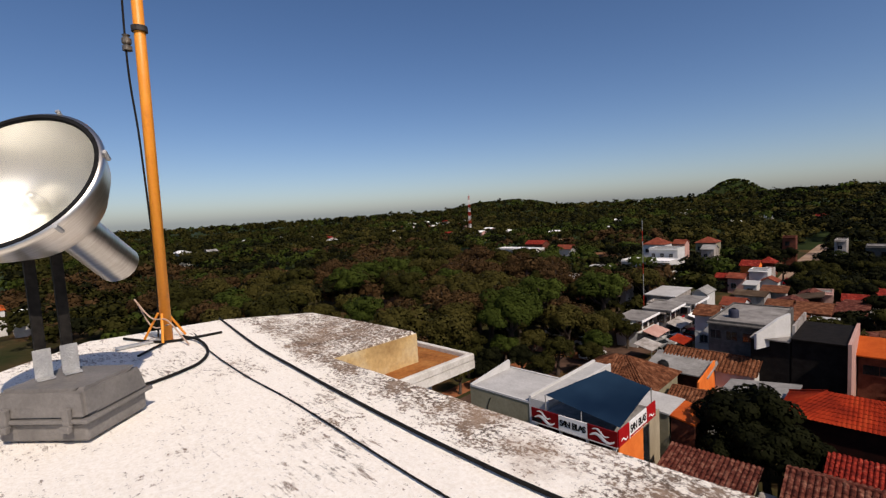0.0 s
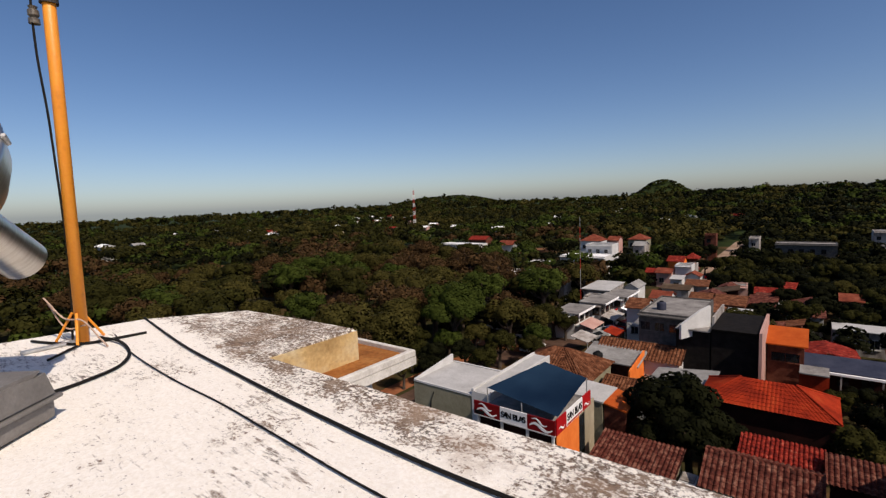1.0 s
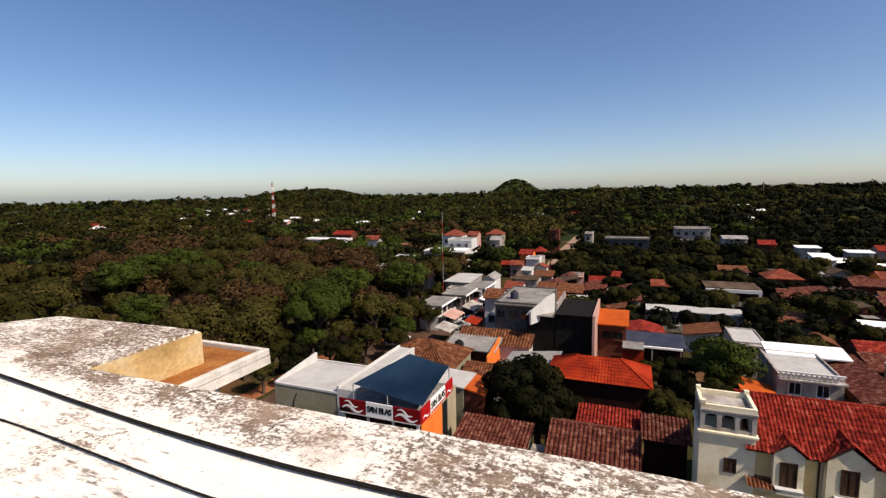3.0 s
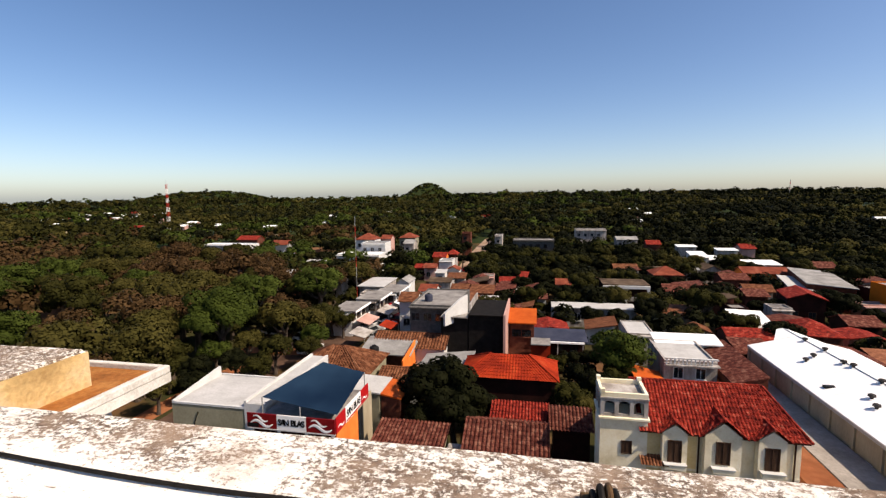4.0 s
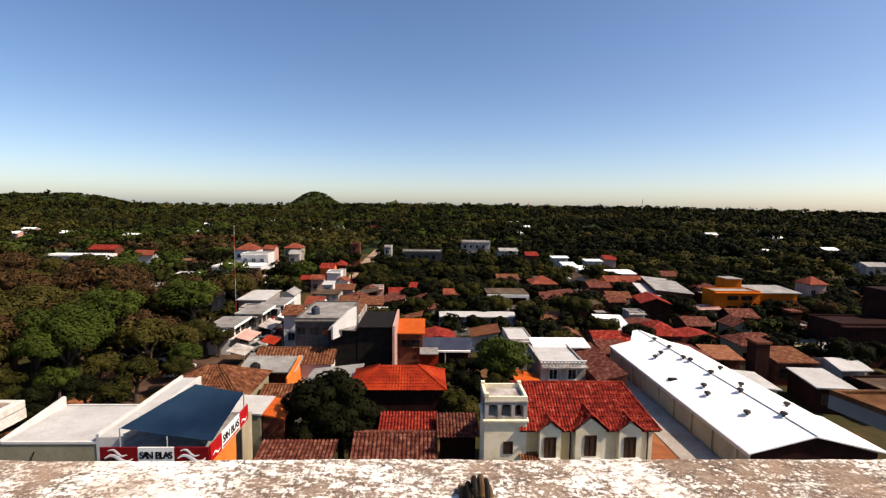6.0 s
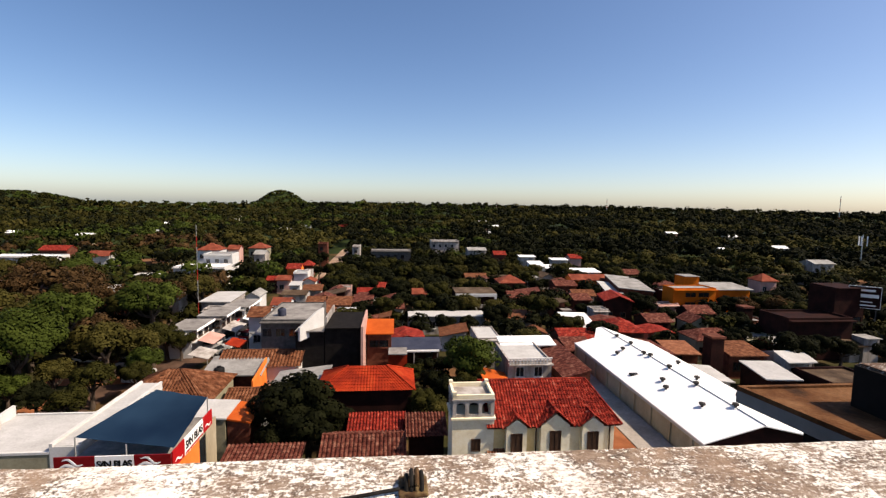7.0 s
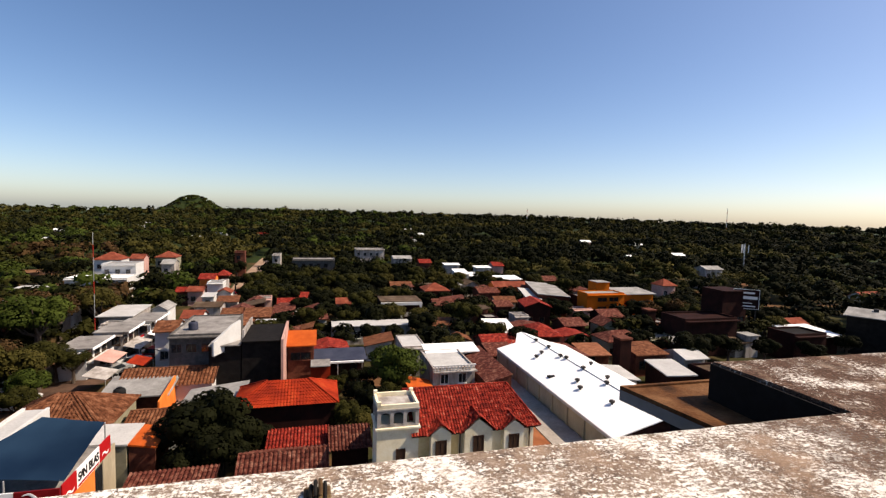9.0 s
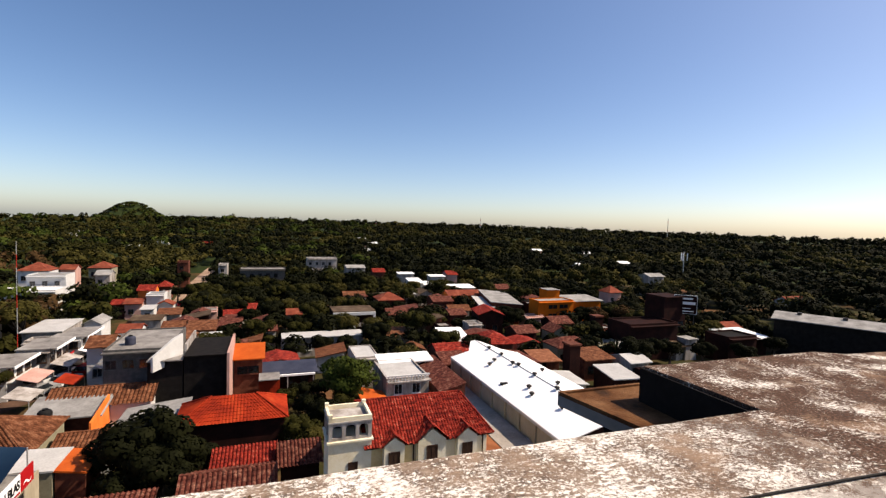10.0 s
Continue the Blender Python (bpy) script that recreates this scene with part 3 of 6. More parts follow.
# ---- the roof that the camera stands on ----
OUTLINE = [(9.0, -4.5), (9.0, 1.95), (6.15, 2.12), (5.87, 2.3), (3.645, 2.33), (3.73, 1.26), (-2.22, 1.26), (-2.205, 1.935), (-3.48, 1.88), (-3.95, 1.27), (-4.12, 0.39), (-3.71, -0.07), (-3.45, -0.4), (-3.45, -4.5)]
ROOF_Z = 22.27


def roof_top():
    """The slab's top, finely cut, with uneven screed and a broken edge."""
    bm = prism(OUTLINE, ROOF_Z - 0.24, ROOF_Z)
    edges = [e for e in bm.edges if all(abs(v.co.z - ROOF_Z) < 1e-4 for v in e.verts)]
    bmesh.ops.bevel(bm, geom=edges, offset=0.012, segments=2, affect="EDGES")
    for axis, lo, hi, step in ((0, -4.2, 9.0, 0.12), (1, -4.5, 2.5, 0.12)):
        v = lo
        while v < hi:
            no = (1, 0, 0) if axis == 0 else (0, 1, 0)
            co = (v, 0, 0) if axis == 0 else (0, v, 0)
            bmesh.ops.bisect_plane(bm, geom=bm.verts[:] + bm.edges[:] + bm.faces[:], plane_co=co, plane_no=no)
            v += step
    for v in bm.verts:
        if v.co.z > ROOF_Z - 0.02:
            v.co.z += 0.006 * noise.noise(Vector((v.co.x * 1.3, v.co.y * 1.3, 0))) + 0.003 * noise.noise(v.co * 7)
            v.co.y += 0.006 * noise.noise(Vector((v.co.x * 6, v.co.y, 5)))
    return bm


host = thing("apartment_block", "tall block with a flaking whitewashed concrete roof slab", "building")
part("roof", roof_top(), M["roof"], host, "whitewashed concrete slab, flaking and stained")
inset = [(8.8, -4.4), (8.8, 1.8), (5.75, 2.1), (3.8, 2.24), (3.86, 1.1), (-2.3, 1.1), (-2.28, 1.78), (-3.3, 1.74), (-3.75, 1.2), (-3.9, 0.4), (-3.5, -0.1), (-3.3, -0.5), (-3.3, -4.4)]
part("wall", prism(inset, -0.5, ROOF_Z - 0.24), M["grey_render"], host, "grey rendered wall")
part("wall", box(-2.207, -2.195, 1.272, 1.93, 22.05, 22.258), M["tan"], host, "ochre stained upstand")
# thin sheet over the wing's side, its shade put into the colour
part("wall", box(3.632, 3.645, 1.3, 2.325, 20.5, 22.255), M["dark_render"], host, "render coloured dark for shade")
canopy = part("canopy", box(-2.65, -1.94, 0.9, 2.22, 21.99, 22.045), M["rim"], host, "white-rimmed canopy slab stained ochre")
part("canopy_top", box(-2.6, -1.985, 1.265, 2.18, 22.047, 22.062), M["canopy_top"], canopy)
bm = bmesh.new()
add_box(bm, -1.982, -1.94, 1.0, 2.22, 22.046, 22.092, 0.006)
add_box(bm, -2.65, -1.983, 2.182, 2.22, 22.046, 22.092, 0.006)
part("rim", bm, M["rim"], canopy)
part("wall", box(-2.6, -1.99, 0.8, 1.85, 17, 21.988), M["rim"], host, "pale rendered wall under the canopy")
canopy = part("canopy", prism([(3.38, 0.95), (4.6, 0.95), (4.6, 2.69), (3.03, 2.69)], 21.84, 21.935), M["slab"], host, "dark canopy slab stained brown")
part("canopy_top", prism([(3.39, 1.265), (4.55, 1.265), (4.55, 2.65), (3.1, 2.65)], 21.937, 21.954), M["canopy_brown"], canopy)
part("rim", prism([(3.38, 0.96), (3.42, 0.96), (3.075, 2.655), (4.6, 2.655), (4.6, 2.69), (3.03, 2.69)], 21.936, 21.972), M["canopy_brown"], canopy)
# the shade below the canopy is put into this wall's colour
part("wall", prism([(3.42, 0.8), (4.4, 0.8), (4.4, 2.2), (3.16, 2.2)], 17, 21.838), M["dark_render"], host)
TAKEN.append((-12, 14, -12, 12))


FLOOD_AT = pose(-2.295, 0.1, ROOF_Z, 0, 0, 39.7)


def floodlight():
    """Round aluminium floodlight on two steel arms above a cast control-gear box."""
    ob = thing("floodlight", "round aluminium floodlight on a grey gear box", "floodlight", FLOOD_AT)
    bm = bmesh.new()
    add_box(bm, -0.19, 0.19, -0.16, 0.16, 0.01, 0.09, 0.012)
    part("base", bm, M["gearbox"], ob)
    bm = hull([(x, y, 0.1) for x in (-0.2, 0.2) for y in (-0.17, 0.17)] + [(x, y, 0.215) for x in (-0.178, 0.178) for y in (-0.15, 0.15)])
    bmesh.ops.bevel(bm, geom=bm.edges[:], offset=0.012, segments=2, affect="EDGES")
    lid = part("housing", bm, M["gearbox"], ob)
    part("flange", box(-0.21, 0.21, -0.18, 0.18, 0.088, 0.104, 0.004), M["gearbox"], lid)
    for x in (-0.13, 0.13):
        bm = box(x - 0.014, x + 0.014, -0.19, -0.168, 0.07, 0.15, 0.004)
        add_box(bm, x - 0.02, x + 0.02, -0.2, -0.18, 0.06, 0.085, 0.003)
        part("clip", bm, M["gearbox"], lid)
    part("gland", tube([(0.01, 0.158, 0.06), (0.01, 0.27, 0.06)], 0.02, 10), M["gearbox"], ob)
    for s in (-0.045, 0.045):
        arm = part("arm", box(-0.02, 0.02, s - 0.019, s + 0.019, 0.2, 0.74, 0.004), M["cable"], ob)
        arm.matrix_basis = pose(-0.1, 0.03, 0, 0, 0, -36)
        bm = box(0.021, 0.027, s - 0.03, s + 0.03, 0.218, 0.34)
        add_box(bm, 0.0275, 0.07, s - 0.03, s + 0.03, 0.218, 0.225)
        part("foot_bracket", bm, M["galv"], arm)
    return ob


def flood_head(ob, m):
    outer = [(0.02, -0.54), (0.078, -0.54), (0.086, -0.53), (0.08, -0.2), (0.09, -0.185), (0.13, -0.17), (0.2, -0.11), (0.262, -0.02), (0.29, 0.06), (0.3, 0.075), (0.3, 0.09), (0.288, 0.094)]
    inner = [(0.286, 0.088), (0.27, 0.03), (0.235, -0.04), (0.18, -0.1), (0.11, -0.145), (0.06, -0.16), (0.055, -0.2), (0.0005, -0.2)]
    shell = part("head", lathe(outer, 64), M["aluminium"], ob, "spun aluminium reflector housing", smooth=True)
    shell.matrix_basis = m
    part("reflector", lathe(inner, 64), M["reflector"], shell, smooth=True)
    part("gasket", lathe([(0.288, 0.085), (0.288, 0.097), (0.274, 0.097), (0.27, 0.085)], 64), M["rubber"], shell)
    glass = bpy.data.materials.new("lamp_glass")
    glass.use_nodes = True
    g = glass.node_tree.nodes["Principled BSDF"]
    g.inputs["Transmission Weight"].default_value, g.inputs["Roughness"].default_value, g.inputs["IOR"].default_value = 1.0, 0.2, 1.3
    pane = part("lens", lathe([(0.276, 0.086), (0.15, 0.09), (0.0005, 0.092)], 48), glass, shell, "dusty front glass", smooth=True)
    pane.visible_shadow = False
    part("lamp", lathe([(0.0005, -0.19), (0.02, -0.19), (0.022, -0.16), (0.024, -0.12), (0.024, -0.09), (0.014, -0.06), (0.0005, -0.055)], 20), M["reflector"], shell, smooth=True)
    for k in range(6):
        a = k * math.tau / 6 + 0.3
        part("clip", tube([(0.3 * math.cos(a), 0.3 * math.sin(a), 0.06), (0.308 * math.cos(a), 0.308 * math.sin(a), 0.1)], 0.008, 6), M["galv"], shell)


flood = floodlight()
AIM = Vector((0.6, -0.56, 0.56))
flood_head(flood, FLOOD_AT.inverted() @ Matrix.Translation((-2.4, 0.045, 23.25)) @ AIM.to_track_quat("Z", "Y").to_matrix().to_4x4() @ Matrix.Scale(1.17, 4))


def pole():
    """Leaning orange steel pole on a three-legged foot, with insulators and a feeder cable."""
    ob = thing("antenna_pole", "orange painted steel pole with a black feeder cable", "pole", pose(-3.6, 0.77, ROOF_Z))
    foot, top = Vector((0, 0.015, 0.0)), Vector((-0.01, 0.07, 3.4))
    part("shaft", tube([foot, top], 0.036, 16), M["orange_steel"], ob, smooth=True)
    for dx, dy in ((-0.12, -0.1), (0.14, -0.05), (-0.02, 0.14)):
        part("brace", tube([(dx, dy, 0.012), (0.2 * dx, 0.2 * dy, 0.2)], 0.0085, 8), M["orange_steel"], ob)
    bm = box(-0.3, 0.02, -0.03, 0.01, 0.004, 0.02)
    part("foot_plate", bm, M["galv"], ob)
    part("foot_plate", box(-0.02, 0.02, -0.3, 0.02, 0.004, 0.02), M["galv"], ob)
    for z in (2.17, 3.1):
        bm = lathe([(0.038, -0.018), (0.05, -0.018), (0.05, 0.018), (0.038, 0.018)], 20)
        for v in bm.verts:
            v.co += foot.lerp(top, z / 3.4)
        clamp = part("clamp", bm, M["bracket"], ob)
        bm = lathe([(0.0005, -0.06), (0.03, -0.06), (0.03, -0.03), (0.018, -0.025), (0.03, -0.01), (0.03, 0.02), (0.018, 0.03), (0.026, 0.045), (0.0005, 0.05)], 14)
        for v in bm.verts:
            v.co += foot.lerp(top, z / 3.4) + Vector((-0.06, -0.07, -0.08))
        part("insulator", bm, M["ceramic"], clamp)
    pts = spline([(-0.07, 0.02, 3.4), (-0.06, -0.03, 2.05), (-0.05, -0.01, 1.4), (-0.045, 0.0, 0.5), (-0.04, -0.03, 0.02)])
    part("feeder_cable", tube(pts, 0.007, 6), M["cable"], ob)
    for pts in ([(-0.2, -0.12, 0.3), (-0.05, -0.06, 0.17), (0.1, 0.0, 0.16), (0.22, 0.05, 0.05), (0.32, 0.06, 0.01)], [(-0.21, -0.1, 0.26), (-0.08, -0.05, 0.1), (0.06, 0.02, 0.12)]):
        part("tie_rope", tube(spline(pts), 0.0055, 6), M["rope"], ob)
    return ob


pole()


def cable(label, pts, radius, name="cable", mat="cable", knots=0):
    ob = thing(name, label, "cable")
    path = spline([(x, y, ROOF_Z + z) for x, y, z in pts], 10)
    part("sheath", tube(path, radius, 8), M[mat], ob, smooth=True)
    for k in range(knots):
        p = path[int((k + 0.5) * len(path) / knots)]
        q = path[min(len(path) - 1, int((k + 0.5) * len(path) / knots) + 1)]
        part("tape_wrap", tube([p, p.lerp(q, 0.35)], radius * 1.25, 8), M["rubber"], ob)
    return ob


cable("thick black coaxial cable lying along the roof edge", [(-3.95, 1.275, 0.012), (-2.86, 1.1, 0.012), (-2.2, 1.03, 0.012), (-1.67, 0.98, 0.012), (-1.21, 0.945, 0.012), (-0.82, 0.925, 0.012), (-0.5, 0.922, 0.012), (0.0, 0.94, 0.013), (0.4, 1.01, 0.02)], 0.0072)
cable("thin twisted black cable on whitewashed concrete", [(-3.58, 0.96, 0.01), (-2.99, 0.86, 0.012), (-2.34, 0.81, 0.008), (-1.8, 0.797, 0.008), (-1.35, 0.77, 0.008), (-0.98, 0.745, 0.008), (-0.73, 0.733, 0.008), (0.2, 0.7, 0.008), (1.2, 0.6, 0.008)], 0.0036, knots=24)
cable("black cable loop between gear box and pole", [(-2.46, 0.314, 0.06), (-2.6, 0.44, 0.014), (-2.67, 0.6, 0.012), (-2.77, 0.74, 0.012), (-2.98, 0.85, 0.016), (-3.3, 0.9, 0.02), (-3.55, 0.86, 0.02)], 0.009)
cable("black cable lying behind the pole", [(-3.9, 0.58, 0.012), (-3.62, 0.68, 0.012), (-3.48, 0.78, 0.012), (-3.44, 0.95, 0.012), (-3.42, 1.1, 0.012)], 0.009)
cable("black cable end beside the pole", [(-3.26, 0.53, 0.012), (-3.4, 0.66, 0.012), (-3.5, 0.76, 0.012)], 0.008)
cable("thin dark cable on the roof slab", [(1.9, 0.53, 0.008), (2.4, 0.51, 0.008), (3.0, 0.48, 0.008), (3.5, 0.45, 0.008), (4.6, 0.36, 0.008), (6.0, 0.24, 0.008)], 0.007)

stub = thing("iron_stub", "rusty iron loops sticking up at the roof edge", "stub", pose(0.43, 1.03, ROOF_Z))
for dx, h, mat in ((-0.03, 0.05, "cable"), (-0.012, 0.07, "cable"), (0.008, 0.075, "rust"), (0.026, 0.06, "cable")):
    part("loop", tube(spline([(dx, -0.05, 0), (dx, -0.03, h * 0.8), (dx, 0.0, h), (dx, 0.03, h * 0.8), (dx, 0.05, 0)], 6), 0.0085, 8), M[mat], stub)
part("base", box(-0.06, 0.05, -0.06, 0.06, 0.002, 0.022, 0.006), M["rust"], stub)


# ---- near town ----
def cream_house():
    """Cream two-storey house: tiled hip roof with three little gables, and an arcaded turret."""
    ob = thing("villa", "cream two-storey villa with red tile roof and turret", "house")
    TAKEN.append((2, 21, 26, 44))
    x0, x1, y0, y1, eave, ridge = 7.9, 17.9, 34.35, 41.0, 6.2, 8.6
    part("wall", box(x0, x1, y0, y1, -0.5, eave), M["cream"], ob, "cream limewashed wall")
    part("wall", box(8.0, 11.35, y0 - 0.012, y0 - 0.003, -0.5, eave - 0.02), M["yellow_cream"], ob, "yellow limewashed wall panel")
    rf = part("roof", tile_slope(bmesh.new(), (x0 - 0.5, y0 - 0.5, eave), (x1 + 0.4, y0 - 0.5, eave), (7.4, 37.6, ridge), (16.6, 37.6, ridge)), M["tile"], ob, "weathered red barrel tiles")
    bm = tile_slope(bmesh.new(), (x1 + 0.4, y0 - 0.5, eave), (x1 + 0.4, y1 + 0.4, eave), (16.6, 37.6, ridge), (16.6, 37.65, ridge))
    part("side_slope", bm, M["tile"], rf)
    bm = tile_slope(bmesh.new(), (x1 + 0.4, y1 + 0.4, eave), (x0 - 0.5, y1 + 0.4, eave), (16.6, 37.65, ridge), (7.4, 37.65, ridge))
    part("back_slope", bm, M["tile"], rf)
    part("ridge", ridge_caps(bmesh.new(), (7.2, 37.62, ridge + 0.05), (16.6, 37.62, ridge + 0.05)), M["tile"], rf)
    bm = ridge_caps(bmesh.new(), (x1 + 0.4, y0 - 0.5, eave + 0.06), (16.6, 37.6, ridge + 0.06))
    part("ridge", bm, M["tile"], rf)
    part("soffit", box(x0 - 0.45, x1 + 0.35, y0 - 0.42, y1 + 0.35, eave - 0.1, eave - 0.02), M["wood"], ob)
    for cx, w, h in ((9.75, 1.9, 0.85), (12.85, 2.7, 1.3), (15.9, 2.0, 0.9)):
        bay = w * 0.43
        g = part("gable", hull([(cx + sx, y, z) for sx in (-bay, bay) for y in (y0 - 0.57, y0 - 0.016) for z in (3.46, eave + h * 0.08)] + [(cx, y, eave + h * 0.8) for y in (y0 - 0.57, y0 - 0.016)]), M["cream"], ob)
        yb = y0 - 0.5 + (h + 0.1) / (ridge - eave) * 3.75 + 0.4
        bm = tile_slope(bmesh.new(), (cx - w / 2 - 0.16, y0 - 0.78, eave - 0.05), (cx - w / 2 - 0.16, y0 - 0.1, eave - 0.05), (cx, y0 - 0.78, eave + h), (cx, yb, eave + h), 0.22, 0.35)
        tile_slope(bm, (cx + w / 2 + 0.16, y0 - 0.1, eave - 0.05), (cx + w / 2 + 0.16, y0 - 0.78, eave - 0.05), (cx, yb, eave + h), (cx, y0 - 0.78, eave + h), 0.22, 0.35)
        ridge_caps(bm, (cx, y0 - 0.8, eave + h + 0.04), (cx, yb, eave + h + 0.04), 0.09)
        part("gable_roof", bm, M["tile"], g)
    for cx in (9.75, 12.85, 15.9):
        add_window(ob, "-y", cx, 4.2 if cx != 12.85 else 4.35, 0.78, 1.5, y0 - 0.572, "wood", "wood", sill=False)
        b = part("balcony", box(cx - 0.7, cx + 0.7, y0 - 0.95, y0 - 0.575, 3.75, 4.08, 0.02), M["cream"], ob)
        part("moulding", box(cx - 0.76, cx + 0.76, y0 - 1.0, y0 - 0.575, 4.081, 4.15, 0.01), M["white"], b)
        add_window(ob, "-y", cx, 1.2, 1.1, 1.5, y0 - 0.014, "wood", "dark_opening", sill=False)
    for cx in (11.45, 14.1, 17.5):
        part("downpipe", tube([(cx, y0 - 0.08, eave - 0.1), (cx, y0 - 0.08, 0)], 0.06, 8), M["wood"], ob)
    part("cornice", box(x0, x1, y0 - 0.06, y0 - 0.015, 3.3, 3.45), M["cream"], ob)
    # turret
    tx0, tx1, ty0, ty1, top = 4.75, 8.0, 34.1, 36.9, 8.8
    part("turret_wall", box(tx0, tx1, ty0, ty1, -0.5, 6.85), M["cream"], ob)
    part("turret_floor", box(tx0 - 0.15, tx1 + 0.12, ty0 - 0.18, ty1 + 0.1, 6.85, 7.02, 0.02), M["cream"], ob)
    cols = [tx0, tx0 + 0.98, tx0 + 2.02, tx1 - 0.28]
    for c in cols:
        part("pillar", box(c, c + 0.28, ty0, ty0 + 0.28, 7.02, 8.36), M["old_white"], ob)
    for c in (tx0, tx1 - 0.28):
        part("pillar", box(c, c + 0.28, ty1 - 0.28, ty1, 7.02, 8.36), M["old_white"], ob)
        part("pillar", box(c, c + 0.28, (ty0 + ty1) / 2 - 0.14, (ty0 + ty1) / 2 + 0.14, 7.02, 8.36), M["old_white"], ob)
    arch = bmesh.new()
    for a, b in zip(cols, cols[1:]):
        c, half = (a + 0.28 + b) / 2, (b - a - 0.28) / 2
        pts = [(c - half * math.cos(k * math.pi / 8), 7.92 + half * 0.7 * math.sin(k * math.pi / 8)) for k in range(9)]
        lo = [[arch.verts.new((x, yy, z)) for x, z in pts] for yy in (ty0 + 0.02, ty0 + 0.26)]
        hi = [[arch.verts.new((x, yy, 8.36)) for x, z in pts] for yy in (ty0 + 0.02, ty0 + 0.26)]
        for k in range(8):
            arch.faces.new((lo[0][k], lo[0][k + 1], hi[0][k + 1], hi[0][k]))
            arch.faces.new((lo[0][k], lo[1][k], lo[1][k + 1], lo[0][k + 1]))
    part("arches", arch, M["old_white"], ob)
    para = bmesh.new()
    add_box(para, tx0 + 0.28, tx1 - 0.28, ty0 + 0.04, ty0 + 0.2, 7.02, 7.24)
    part("balustrade", para, M["old_white"], ob)
    part("turret_deck", box(tx0 - 0.05, tx1 + 0.05, ty0 - 0.05, ty1 + 0.05, 8.362, 8.47), M["old_white"], ob)
    para = bmesh.new()
    for a in ((tx0, tx1, ty0, ty0 + 0.2), (tx0, tx1, ty1 - 0.2, ty1), (tx0, tx0 + 0.2, ty0 + 0.2, ty1 - 0.2), (tx1 - 0.2, tx1, ty0 + 0.2, ty1 - 0.2)):
        add_box(para, *a, 8.472, top)
    for a in ((tx0, ty0), (tx0, ty1 - 0.3), (tx1 - 0.3, ty1 - 0.3)):
        add_box(para, a[0] - 0.02, a[0] + 0.28, a[1] - 0.02, a[1] + 0.28, top, top + 0.25)
    part("parapet", para, M["cream"], ob)
    # near-black back wall: the arcade's inner shade is put into its colour
    part("back_wall", box(tx0 + 0.3, tx1 - 0.3, ty1 - 0.5, ty1 - 0.3, 7.03, 8.35), M["dark_opening"], ob)
    part("back_wall", box(tx1 - 0.26, tx1 - 0.06, ty0 + 0.3, ty1 - 0.3, 7.03, 8.35), M["cream"], ob)
    add_window(ob, "-y", 6.6, 4.35, 0.6, 0.85, ty0, "wood", "wood", sill=False)
    add_window(ob, "-y", 6.6, 1.8, 0.7, 1.0, ty0, "wood", "dark_opening", sill=False)
    aw = part("awning", tile_slope(bmesh.new(), (7.5, 33.4, 3.9), (9.3, 33.4, 3.9), (7.5, 34.3, 4.3), (9.3, 34.3, 4.3)), M["tile_brown"], ob)
    return ob


cream_house()


